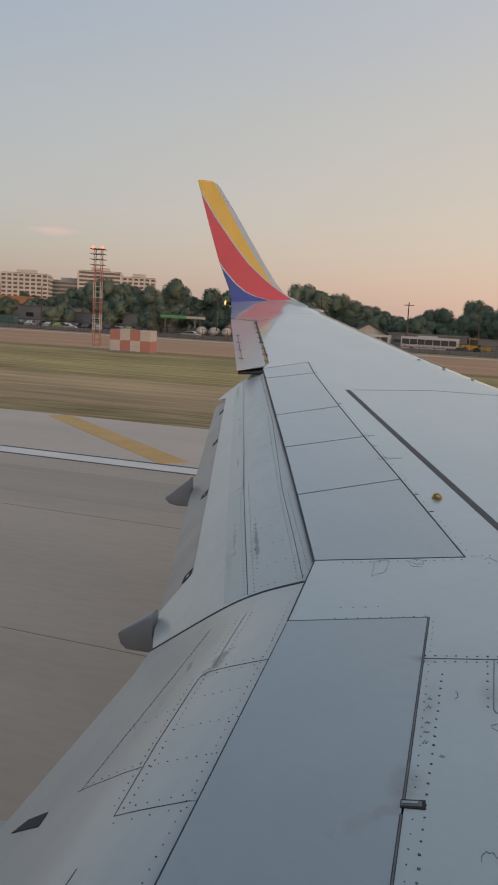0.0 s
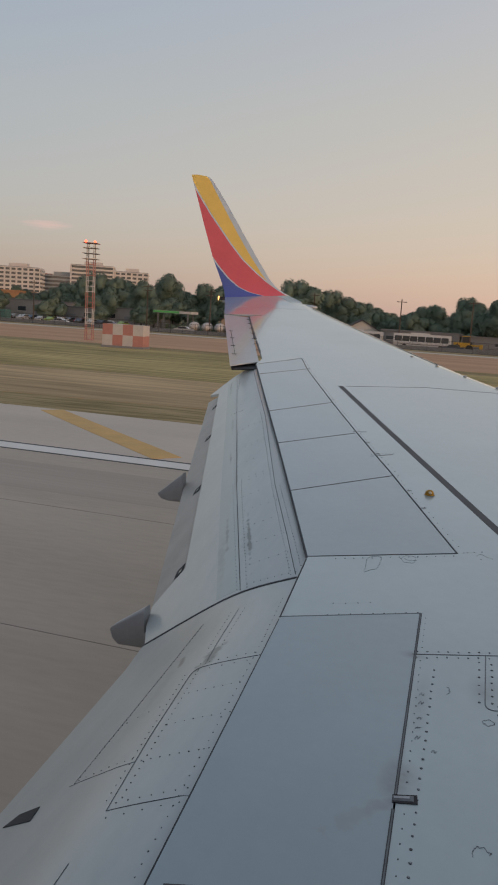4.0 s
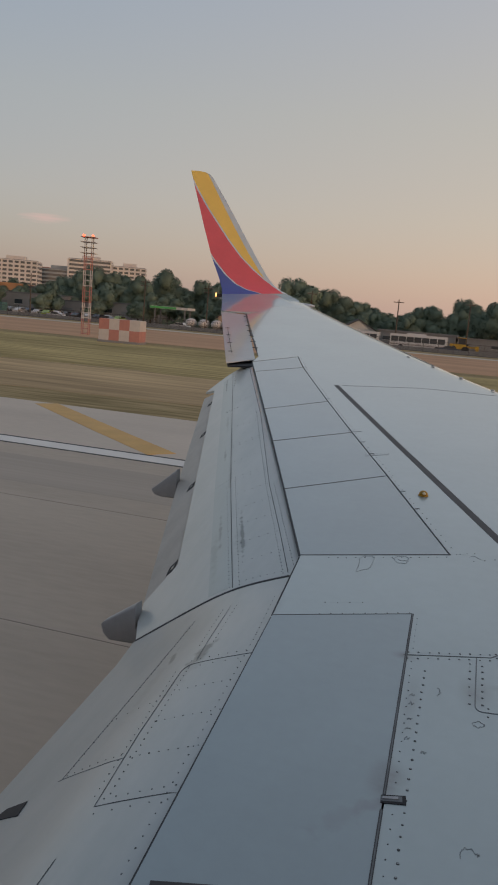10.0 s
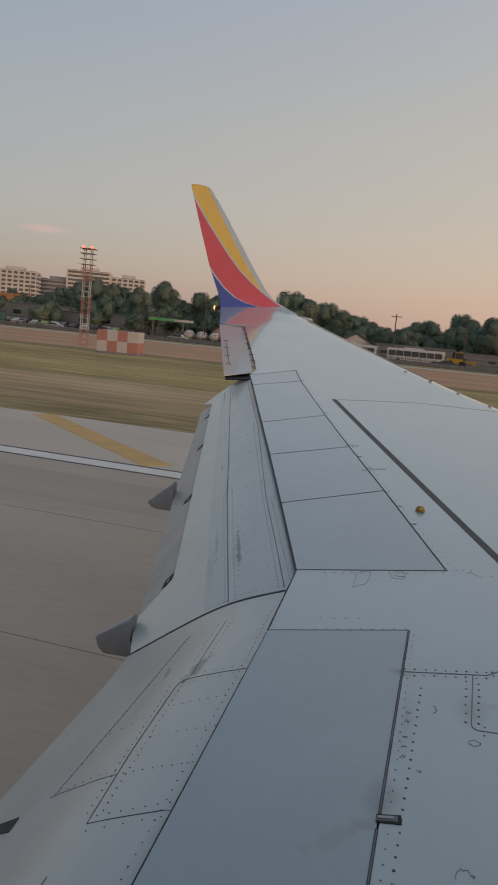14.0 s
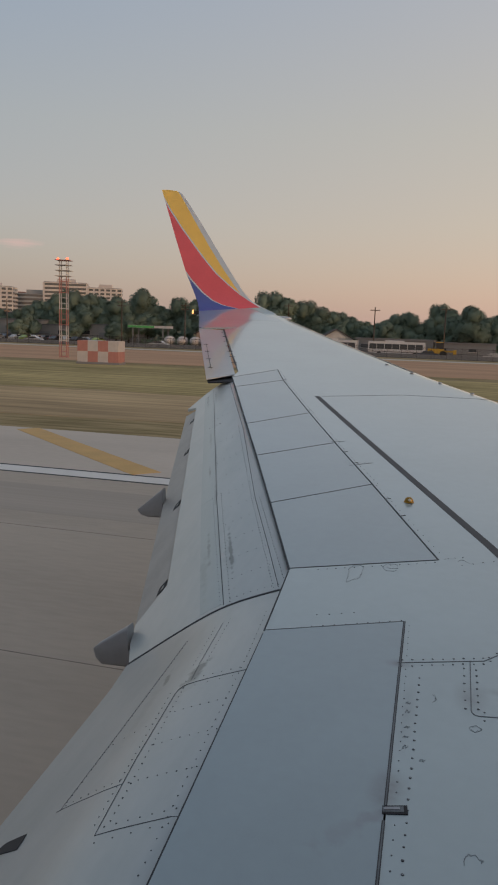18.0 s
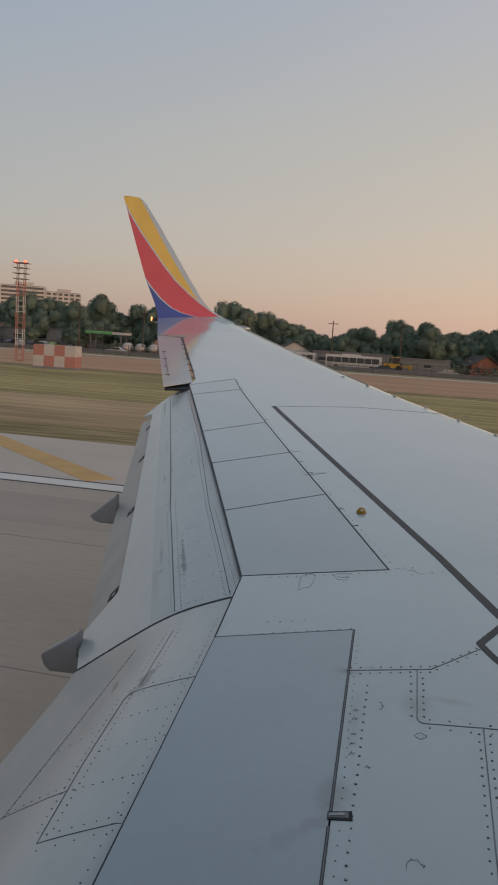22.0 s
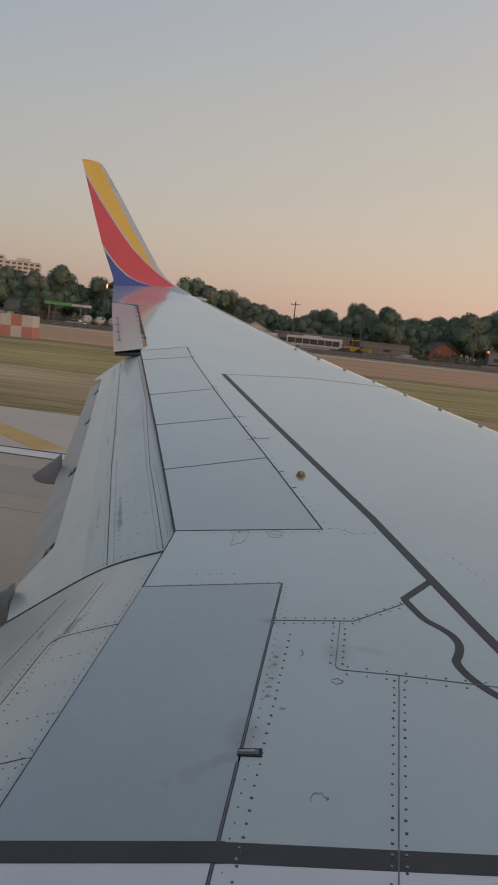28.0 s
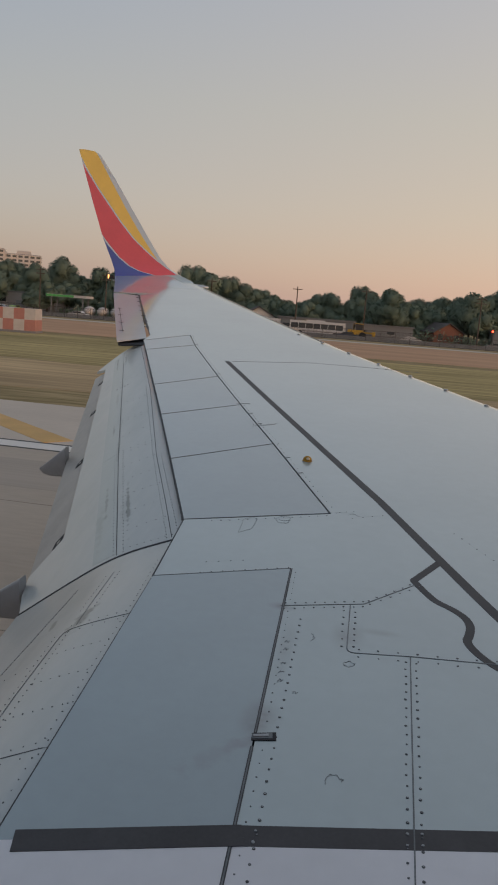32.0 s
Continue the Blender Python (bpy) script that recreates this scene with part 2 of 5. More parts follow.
def streaks(m, lines, color):
    """Ragged oil streaks, each from one plan point to another with a half width and a density."""
    n, l = m.node_tree.nodes, m.node_tree.links
    p = n["Principled BSDF"]
    base = p.inputs["Base Color"].links[0].from_socket
    tc, grain = n.new("ShaderNodeTexCoord"), n.new("ShaderNodeTexNoise")
    grain.inputs["Scale"].default_value, grain.inputs["Detail"].default_value = 17, 6
    l.new(tc.outputs["Object"], grain.inputs["Vector"])
    for (x0, y0), (x1, y1), half, amount in lines:
        long = math.hypot(x1 - x0, y1 - y0)
        ex, ey = (x1 - x0) / long, (y1 - y0) / long
        off = n.new("ShaderNodeVectorMath")
        off.operation = "SUBTRACT"
        l.new(tc.outputs["Object"], off.inputs[0])
        off.inputs[1].default_value = ((x0 + x1) / 2, (y0 + y1) / 2, 0)
        axes = n.new("ShaderNodeCombineXYZ")
        for k, v in enumerate(((ex * 2 / long, ey * 2 / long, 0), (-ey / half, ex / half, 0))):
            d = n.new("ShaderNodeVectorMath")
            d.operation = "DOT_PRODUCT"
            l.new(off.outputs[0], d.inputs[0])
            d.inputs[1].default_value = v
            l.new(d.outputs["Value"], axes.inputs[k])
        size = n.new("ShaderNodeVectorMath")
        size.operation = "LENGTH"
        l.new(axes.outputs[0], size.inputs[0])
        rag = n.new("ShaderNodeMath")
        rag.operation = "MULTIPLY_ADD"
        l.new(grain.outputs["Fac"], rag.inputs[0])
        rag.inputs[1].default_value = 2.4
        l.new(size.outputs["Value"], rag.inputs[2])
        rng = n.new("ShaderNodeMapRange")
        rng.interpolation_type = "SMOOTHSTEP"
        rng.inputs["From Min"].default_value, rng.inputs["From Max"].default_value = 2.25, 1.45
        rng.inputs["To Min"].default_value, rng.inputs["To Max"].default_value = 0.0, amount
        l.new(rag.outputs[0], rng.inputs["Value"])
        mx = n.new("ShaderNodeMix")
        mx.data_type = "RGBA"
        l.new(rng.outputs[0], mx.inputs["Factor"])
        l.new(base, mx.inputs["A"])
        mx.inputs["B"].default_value = (*color, 1)
        base = mx.outputs["Result"]
    l.new(base, p.inputs["Base Color"])


OIL = [((-1.255, 4.22), (-1.53, 5.0), 0.014, 0.95), ((-1.30, 4.30), (-1.45, 4.72), 0.04, 0.2), ((-1.50, 4.50), (-1.70, 5.06), 0.013, 0.6), ((-1.40, 4.12), (-1.62, 4.75), 0.03, 0.25),
       ((-1.15, 3.06), (-1.078, 3.34), 0.035, 0.8), ((-1.16, 2.75), (-1.10, 3.30), 0.05, 0.15), ((-1.268, 3.15), (-1.305, 3.38), 0.016, 0.65), ((-1.27, 2.7), (-1.31, 3.4), 0.03, 0.12),
       ((-2.07, 6.16), (-2.19, 6.50), 0.012, 0.6), ((-2.97, 8.68), (-3.18, 9.30), 0.016, 0.4), ((-2.87, 8.68), (-3.07, 9.28), 0.014, 0.35), ((-1.76, 5.4), (-2.0, 6.1), 0.014, 0.35), ((-2.35, 7.0), (-2.6, 7.7), 0.014, 0.35)]
streaks(flap_paint, OIL, (0.16, 0.18, 0.165))
streaks(flap_band, OIL, (0.16, 0.18, 0.165))
streaks(spoiler_paint, [((-0.14, 2.33), (-0.36, 2.06), 0.05, 0.16), ((-0.15, 2.32), (-0.24, 2.21), 0.03, 0.2)], (0.17, 0.14, 0.15))


# ---- mesh helpers ----
def part(name, bm, mats, parent=None, label="", smooth=False):
    me = bpy.data.meshes.new(name)
    bmesh.ops.recalc_face_normals(bm, faces=bm.faces)
    bm.to_mesh(me)
    bm.free()
    for m in (mats if isinstance(mats, (list, tuple)) else [mats]):
        me.materials.append(m)
    if smooth:
        me.polygons.foreach_set("use_smooth", [True] * len(me.polygons))
    ob = new(name, me)
    if parent:
        ob.parent = parent
    if label:
        ob["label"] = label
    return ob


def thing(name, label, category, at=(0, 0, 0), turn=0, group="", kind=""):
    ob = new(name)
    ob.matrix_world = pose(*at, 0, 0, turn)
    return tagged(ob, label, category, group, kind)


def box(bm, x0, y0, z0, x1, y1, z1, mat=0):
    v = [bm.verts.new(c) for c in ((x0, y0, z0), (x1, y0, z0), (x1, y1, z0), (x0, y1, z0), (x0, y0, z1), (x1, y0, z1), (x1, y1, z1), (x0, y1, z1))]
    for f in ((3, 2, 1, 0), (4, 5, 6, 7), (0, 1, 5, 4), (1, 2, 6, 5), (2, 3, 7, 6), (3, 0, 4, 7)):
        bm.faces.new([v[i] for i in f]).material_index = mat


def slab(grid_top, grid_low, bm=None):
    """A closed solid between two equal grids of points."""
    bm = bm or bmesh.new()
    n, m = len(grid_top), len(grid_top[0])
    a = [[bm.verts.new(p) for p in row] for row in grid_top]
    b = [[bm.verts.new(p) for p in row] for row in grid_low]
    for i in range(n - 1):
        for j in range(m - 1):
            bm.faces.new((a[i][j], a[i + 1][j], a[i + 1][j + 1], a[i][j + 1]))
            bm.faces.new((b[i][j], b[i][j + 1], b[i + 1][j + 1], b[i + 1][j]))
    for i in range(n - 1):
        bm.faces.new((a[i][0], b[i][0], b[i + 1][0], a[i + 1][0]))
        bm.faces.new((a[i][m - 1], a[i + 1][m - 1], b[i + 1][m - 1], b[i][m - 1]))
    for j in range(m - 1):
        bm.faces.new((a[0][j], a[0][j + 1], b[0][j + 1], b[0][j]))
        bm.faces.new((a[n - 1][j], b[n - 1][j], b[n - 1][j + 1], a[n - 1][j + 1]))
    return bm


# ---- the wing's surfaces: x forward, y outboard ----
EYE = 4.2


def top(x, y):
    return EYE - 1.75 + 0.105 * y + 0.002079 * y * y


def te(y):
    return -0.80 if y < 3.79 else -0.875 - 0.3763 * (y - 4.027)


def flap_z(x, y):
    """The flap: gently sloping at first, then steeper behind a soft break."""
    d = max(0.0, te(y) - x)
    b = 0.39 - 0.17 * min(1.0, max(0.0, (y - 3.9) / 5.6))
    return top(x, y) - 0.05 - 0.385 * d - 0.395 * 0.085 * math.log(1 + math.exp(min(40, (d - b) / 0.085)))


def lerp(a, b, t):
    return tuple(p + (q - p) * t for p, q in zip(a, b))


def patch(corners, nu, nv, height, thick, lift=0.0, bulge=0.0, bm=None):
    """A slab over the plan quadrilateral c00, c10, c11, c01, draped on a height function."""
    c00, c10, c11, c01 = corners
    up, low = [], []
    for i in range(nu + 1):
        ra, rb = [], []
        for j in range(nv + 1):
            u, v = i / nu, j / nv
            x, y = lerp(lerp(c00, c10, u), lerp(c01, c11, u), v)
            z = height(x, y) + lift + bulge * 4 * u * (1 - u)
            ra.append((x, y, z))
            rb.append((x, y, z - thick))
        up.append(ra)
        low.append(rb)
    return slab(up, low, bm)


def ribbon(front, aft, nu, nv, height, thick, lift=0.0):
    """A slab between two plan polylines with equal counts of points."""
    up, low = [], []
    for i in range(nu + 1):
        ra, rb = [], []
        for s in range(len(front) - 1):
            n = max(2, min(nv, int(abs(front[s + 1][1] - front[s][1]) * 5)))
            for j in range(n + (1 if s == len(front) - 2 else 0)):
                x, y = lerp(lerp(front[s], front[s + 1], j / n), lerp(aft[s], aft[s + 1], j / n), i / nu)
                z = height(x, y) + lift
                ra.append((x, y, z))
                rb.append((x, y, z - thick))
        up.append(ra)
        low.append(rb)
    return slab(up, low)


def strip(pts, width, height, lift=0.002, thick=0.003, bm=None):
    """A band of that width along a line in plan, draped on a height function."""
    bm = bm or bmesh.new()
    fine = []
    for a, b in zip(pts, pts[1:]):
        n = max(1, int(math.hypot(b[0] - a[0], b[1] - a[1]) / 0.06))
        fine += [lerp(a, b, k / n) for k in range(n)]
    fine.append(pts[-1])
    up, low = [], []
    for k, p in enumerate(fine):
        a, b = fine[max(0, k - 1)], fine[min(len(fine) - 1, k + 1)]
        dx, dy = b[0] - a[0], b[1] - a[1]
        d = math.hypot(dx, dy) or 1
        nx, ny = -dy / d * width / 2, dx / d * width / 2
        ra = [(p[0] + nx, p[1] + ny), (p[0] - nx, p[1] - ny)]
        up.append([(x, y, height(x, y) + lift) for x, y in ra])
        low.append([(x, y, height(x, y) + lift - thick) for x, y in ra])
    return slab(up, low, bm)


wing = thing("airplane_wing", "pale grey airliner wing with spoilers flush and flaps lowered", "airplane wing", (0, 0, 0))


def le(y):
    return 0.13 - 0.632 * (y - 9.43) if y > 10 else -0.230 + 0.70 * (10 - y)


def hinge(y):
    if y < 3.597:
        return -0.133 - 0.042 * (y - 2.017)
    if y < 4.39:
        return -0.20 + 0.123 * (y - 3.597) / 0.793
    line = [(4.39, -0.077), (5.667, -0.619), (6.741, -1.091), (7.797, -1.547), (9.39, -2.220), (10.047, -2.459), (15.5, -4.97)]
    for (ya, xa), (yb, xb) in zip(line, line[1:]):
        if y <= yb:
            break
    return xa + (xb - xa) * (y - ya) / (yb - ya)


# upper skin from the hinge line to the rounded leading edge, and the lower skin back to the trailing edge
bm = bmesh.new()
rows = []
ys = [-0.9 + 16.4 * k / 64 for k in range(65)] + [3.597, 4.39, 5.667, 6.741, 7.797, 9.39, 10.047]
for y in sorted(ys):
    xb, xl, z = hinge(y), le(y), top(0, y)
    nose, deep = 0.42, 0.30 - 0.013 * y
    row = [(xb, y, z - 0.03)]
    for k in range(13):
        row.append((xb + (xl - nose - xb) * k / 12, y, z))
    for k in range(1, 11):
        u = math.sin(k / 10 * math.pi / 2)
        row.append((xl - nose + nose * u, y, z - deep * (1 - math.sqrt(max(0, 1 - u * u)))))
    row.append((xl - 0.10, y, z - deep - 0.10))
    row.append((xl - 0.8, y, z - deep - 0.22))
    row.append((xb - 0.1, y, z - 0.22))
    rows.append([bm.verts.new(p) for p in row])
for a, b in zip(rows, rows[1:]):
    for k in range(len(a)):
        bm.faces.new((a[k], a[(k + 1) % len(a)], b[(k + 1) % len(b)], b[k]))
bm.faces.new(rows[0])
bm.faces.new(rows[-1])
skin = part("upper_skin", bm, paint, wing, smooth=True)
m = skin.modifiers.new("edges", "EDGE_SPLIT")
m.split_angle = radians(40)

# fixed panel between inboard and outboard spoilers, and the fixed panels out to the tip
part("fixed_panel", patch([(-0.199, 3.603), (-0.823, 3.337), (-0.870, 4.040), (-0.077, 4.383)], 6, 4, top, 0.03), paint, wing)
part("tip_panel", patch([(hinge(10.06), 10.06), (-2.915, 9.436), (-2.945, 9.80), (hinge(10.2), 10.2)], 4, 2, top, 0.03), paint, wing)
part("tip_panel", patch([(hinge(10.2), 10.2), (-2.945, 9.80), (-4.32, 13.42), (hinge(13.7), 13.7)], 5, 12, top, 0.03), paint, wing)
part("tip_panel", patch([(hinge(13.7), 13.7), (-4.86, 13.55), (-5.52, 15.40), (hinge(15.5), 15.5)], 6, 8, top, 0.03), paint, wing)
part("aileron", patch([(-2.945, 9.66), (-3.21, 9.28), (-4.85, 13.52), (-4.33, 13.40)], 5, 14, lambda x, y: top(x, y) - 0.012, 0.012), dull_paint, wing, "aileron with a dark hinge gap")
# near-black floors put the shade of the spoiler bays into the colour
part("bay_shade_floor", patch([(-0.09, 4.38), (-0.80, 4.05), (-2.80, 9.42), (-2.40, 10.03)], 4, 8, top, 0.02, -0.12), shade_and_holder, wing, "dark floor painted with the spoiler bay's shade")
part("bay_shade_floor", patch([(-0.1, -0.45), (-0.66, -0.45), (-0.78, 3.33), (-0.2, 3.59)], 4, 8, top, 0.02, -0.10), shade_and_holder, wing, "dark floor painted with the spoiler bay's shade")


# the cabin wall behind the wing root, with the window that the camera looks out of
hull_paint = material("dark_blue_hull_paint", (0.03, 0.055, 0.20), 0.25, 0, 0.06, 1.5, 12, coat=0.8)
xs = sorted([-13 + 26 * k / 26 for k in range(27)] + [-0.22, 0.26])
ths = sorted([radians(-180 + 360 * k / 48) for k in range(48)] + [radians(-5.2), radians(10.6)])
CY, CZ, HR = -1.66, 4.0, 1.88
bm = bmesh.new()
shells = []
for rad in (HR, HR - 0.06):
    shells.append([[bm.verts.new((x, CY + rad * math.cos(t), CZ + rad * math.sin(t))) for t in ths] for x in xs])
hx = [i for i, x in enumerate(xs[:-1]) if x >= -0.2201 and xs[i + 1] <= 0.2601]
ht = [j for j, t in enumerate(ths[:-1]) if t >= radians(-5.21) and ths[j + 1] <= radians(10.61)]
for s in shells:
    for i in range(len(xs) - 1):
        for j in range(len(ths)):
            if not (i in hx and j in ht):
                k = (j + 1) % len(ths)
                bm.faces.new((s[i][j], s[i + 1][j], s[i + 1][k], s[i][k]))
o, n = shells
for i in hx:
    for j in (ht[0], ht[-1] + 1):
        bm.faces.new((o[i][j], o[i + 1][j], n[i + 1][j], n[i][j]))
for j in ht:
    for i in (hx[0], hx[-1] + 1):
        bm.faces.new((o[i][j], o[i][j + 1], n[i][j + 1], n[i][j]))
for i in (0, len(xs) - 1):
    for j in range(len(ths)):
        k = (j + 1) % len(ths)
        bm.faces.new((o[i][j], o[i][k], n[i][k], n[i][j]))
    bm.faces.new(n[i])
hull = part("wall_cabin", bm, hull_paint, None)
tagged(hull, "dark blue cabin wall with an open window", "wall", "", "structure")

# spoilers: the divisions along the hinge and along the trailing edge
HINGE_DIV = [(-0.081, 4.390), (-0.624, 5.667), (-1.096, 6.741), (-1.552, 7.797), (-2.225, 9.39), (-2.464, 10.045)]
TE_DIV = [(-0.873, 4.046), (-1.251, 5.07), (-1.663, 6.175), (-2.055, 7.205), (-2.692, 8.877), (-2.906, 9.43)]
seams_to_come = []
for k in range(5):
    a, b, c, d = HINGE_DIV[k], TE_DIV[k], TE_DIV[k + 1], HINGE_DIV[k + 1]
    g = 0.004 / math.hypot(d[0] - a[0], d[1] - a[1]) * 1.6
    a2, d2, b2, c2 = lerp(a, d, g), lerp(d, a, g), lerp(b, c, g), lerp(c, b, g)
    a2, d2 = lerp(a2, b2, 0.010), lerp(d2, c2, 0.012)
    if k:
        seams_to_come.append([a, b])
    part("spoiler" if k < 4 else "end_panel", patch([a2, b2, c2, d2], 5, 8, top, 0.016, 0.0), spoiler_paint, wing)
ground_spoiler = part("spoiler", patch([(-0.033, -0.45), (-0.66, -0.45), (-0.825, 3.331), (-0.208, 3.597)], 8, 16, top, 0.016, 0.001), spoiler_paint, wing, "large inboard spoiler panel lying flush, with a black band and arrow")

# flaps
out_flap = part("outboard_flap", ribbon([(-0.72, 3.93), (-0.80, 4.16), (-0.85, 4.32), (-0.93, 4.60), (-2.80, 9.50), (-2.85, 9.66)], [(-1.79, 3.93), (-1.885, 4.15), (-1.945, 4.36), (-1.838, 4.64), (-3.275, 9.10), (-3.47, 9.33)], 24, 24, flap_z, 0.03), flap_paint, wing, "lowered flap with worn paint and oil streaks", True)
aft_flap = part("aft_flap", ribbon([(-1.72, 4.38), (-2.40, 6.45), (-3.24, 9.12)], [(-1.984, 4.44), (-2.62, 6.45), (-3.45, 9.22)], 8, 18, flap_z, 0.025, -0.05), flap_dark, wing, "narrow darker rear flap segment", True)
in_flap = part("inboard_flap", ribbon([(-0.60, -0.4), (-0.74, 3.915)], [(-1.73, -0.4), (-1.80, 3.915)], 24, 20, flap_z, 0.03), flap_paint, wing, "lowered flap with worn paint and riveted panels", True)
for f in (out_flap, in_flap, aft_flap):
    f.modifiers.new("edges", "EDGE_SPLIT").split_angle = radians(40)
part("flap_vane", patch([(-0.66, -0.4), (-0.86, -0.4), (-0.98, 3.9), (-0.80, 3.9)], 4, 10, lambda x, y: flap_z(x, y) - 0.09, 0.03), alu, wing)
part("flap_vane", patch([(-0.80, 4.05), (-1.02, 4.0), (-3.10, 9.4), (-2.90, 9.5)], 4, 10, lambda x, y: flap_z(x, y) - 0.09, 0.03), alu, wing)


def on_flap(x, y):
    return flap_z(x, y)


# seams of the flaps
def seams(name, lines, width, height, mat, parent, lift=0.002, label=""):
    for pts in lines:
        part(name, strip(pts, width, height, lift), mat, parent, label)


seams("flap_seam", [[(-3.14, 9.38), (-1.853, 5.685), (-1.225, 3.95)], [(-2.99, 9.55), (-2.09, 7.2), (-1.444, 5.355), (-1.105, 4.47), (-0.915, 3.96)]], 0.0034, on_flap, dark_line, out_flap)
seams("flap_seam", [[(-0.80, 3.095), (-1.118, 3.101), (-1.138, 3.096), (-1.152, 3.080), (-1.158, 3.05), (-1.133, 2.575), (-1.089, 2.138), (-0.76, 2.167)], [(-1.09, 1.9), (-1.07, 0.6)]], 0.0024, on_flap, dim, in_flap)
seams("flap_seam", [[(-1.352, 3.80), (-1.358, 3.2), (-1.376, 2.42)]], 0.0007, on_flap, faint, in_flap)
seams("flap_seam", [[(-1.118, 2.414), (-1.25, 2.405), (-1.393, 2.418)]], 0.0022, on_flap, faint, in_flap)
seams("flap_seam", [[(-1.165, 3.90), (-1.131, 3.304), (-1.115, 3.13)]], 0.0013, on_flap, faint, in_flap)
part("paint_band", patch([(-1.232, 3.965), (-1.37, 3.965), (-1.97, 5.655), (-1.861, 5.685)], 3, 16, on_flap, 0.0015, 0.0010), flap_band, out_flap, "bluer repainted band")
part("paint_band", patch([(-1.862, 5.69), (-1.971, 5.66), (-3.20, 9.22), (-3.125, 9.30)], 3, 28, on_flap, 0.0015, 0.0010), flap_band, out_flap, "bluer repainted band")
part("end_seal", strip([(-0.90, 3.922), (-1.2, 3.922), (-1.5, 3.922), (-1.79, 3.922)], 0.012, on_flap, 0.004, 0.03), dark_line, wing, "dark rubber seal between the flaps")
# drain openings: flat near-black patches, the shade inside is only painted
for y, s in ((4.68, 0.85), (6.14, 0.8), (7.56, 0.75), (8.70, 0.7)):
    xb = -1.868 - 0.319 * (y - 4.62)
    quad = [(xb + 0.006, y + 0.02), (xb - 0.052 * s, y - 0.01 * s), (xb - 0.072 * s, y + 0.10 * s), (xb + 0.010 - 0.0415 * s, y + 0.17 * s)]
    hole = part("drain_hole_shade", patch(quad, 2, 2, on_flap, 0.004, -0.045), shade_and_holder, aft_flap, "flat dark patch painted as a small shaded opening")
    mid = (xb - 0.03 * s, y + 0.06 * s)
    part("bracket", patch([lerp(mid, q, 0.32) for q in quad], 1, 1, on_flap, 0.003, -0.041), flap_dark, hole)
part("drain_hole_shade", patch([(-1.491, 2.365), (-1.475, 2.275), (-1.643, 2.345), (-1.598, 2.39)], 2, 2, on_flap, 0.004, 0.004), shade_and_holder, in_flap, "flat dark patch painted as a small shaded opening")
# flap track fairings: side outline in x and z, rounded across
def fairing(y, w, stations):
    bm = bmesh.new()
    rings = []
    for x, zt, zb, f in stations:
        zc, h = (zt + zb) / 2 + EYE, (zt - zb) / 2
        ring = []
        for j in range(14):
            a = 2 * math.pi * j / 14
            ring.append(bm.verts.new((x, y + w * f * math.copysign(abs(math.cos(a)) ** 0.28, math.cos(a)), zc + h * math.copysign(abs(math.sin(a)) ** 0.28, math.sin(a)))))
        rings.append(ring)
    for a, b in zip(rings, rings[1:]):
        for j in range(14):
            bm.faces.new((a[j], a[(j + 1) % 14], b[(j + 1) % 14], b[j]))
    bm.faces.new(rings[0])
    bm.faces.new(rings[-1])
    ob = part("flap_track_fairing", bm, fairing_mat, wing, "grey canoe-shaped fairing under the flap", True)
    ob.modifiers.new("edges", "EDGE_SPLIT").split_angle = radians(50)


def under(x, y):
    return flap_z(x, y) - EYE - 0.05


fairing(4.22, 0.05, [(-1.0, under(-1.0, 4.22), -1.70, 0.5), (-1.4, under(-1.4, 4.22), -1.95, 0.9), (-1.72, under(-1.72, 4.22) - 0.03, -2.06, 1.0), (-1.908, under(-1.908, 4.22) - 0.02, -2.10, 1.0), (-1.916, -1.83, -2.10, 1.0), (-2.09, -1.955, -2.108, 0.95), (-2.132, -1.985, -2.075, 0.85), (-2.155, -2.008, -2.03, 0.6)])
fairing(6.55, 0.045, [(-1.95, under(-1.95, 6.55) - 0.06, -1.50, 0.5), (-2.25, under(-2.25, 6.55) - 0.06, -1.62, 0.9), (-2.50, under(-2.50, 6.55) - 0.06, -1.70, 1.0), (-2.648, under(-2.648, 6.55) - 0.05, -1.74, 1.0), (-2.655, -1.465, -1.745, 1.0), (-2.80, -1.595, -1.75, 0.95), (-2.87, -1.655, -1.735, 0.85), (-2.905, -1.685, -1.70, 0.6)])
fairing(2.45, 0.10, [(-1.0, under(-1.0, 2.45), -1.85, 0.5), (-1.4, under(-1.4, 2.45), -2.1, 0.9), (-1.72, under(-1.72, 2.45), -2.24, 1.0), (-1.88, -2.14, -2.24, 0.5)])

# the main landing gear that carries the wing on the runway
gear = thing("landing_gear", "main landing gear leg with two black tyres on the runway", "landing gear", (-0.6, 0.9, 0))
rubber = material("black_tyre_rubber", (0.02, 0.02, 0.02), 0.8, 0, 0.2, 8, 40)
bm = bmesh.new()
bmesh.ops.create_cone(bm, cap_ends=True, segments=16, radius1=0.09, radius2=0.11, depth=1.86, matrix=Matrix.Translation((0, 0, 1.47)))
part("strut", bm, alu, gear, "", True)
for s in (-0.42, 0.42):
    bm = bmesh.new()
    bmesh.ops.create_cone(bm, cap_ends=True, segments=28, radius1=0.55, radius2=0.55, depth=0.36, matrix=Matrix.Translation((0, s, 0.58)) @ Matrix.Rotation(radians(90), 4, "X"))
    bmesh.ops.bevel(bm, geom=[e for e in bm.edges if len(e.link_faces) == 2 and e.calc_face_angle(0) > 1], offset=0.09, segments=3, affect="EDGES")
    w = part("wheel", bm, rubber, gear, "", True)
bm = bmesh.new()
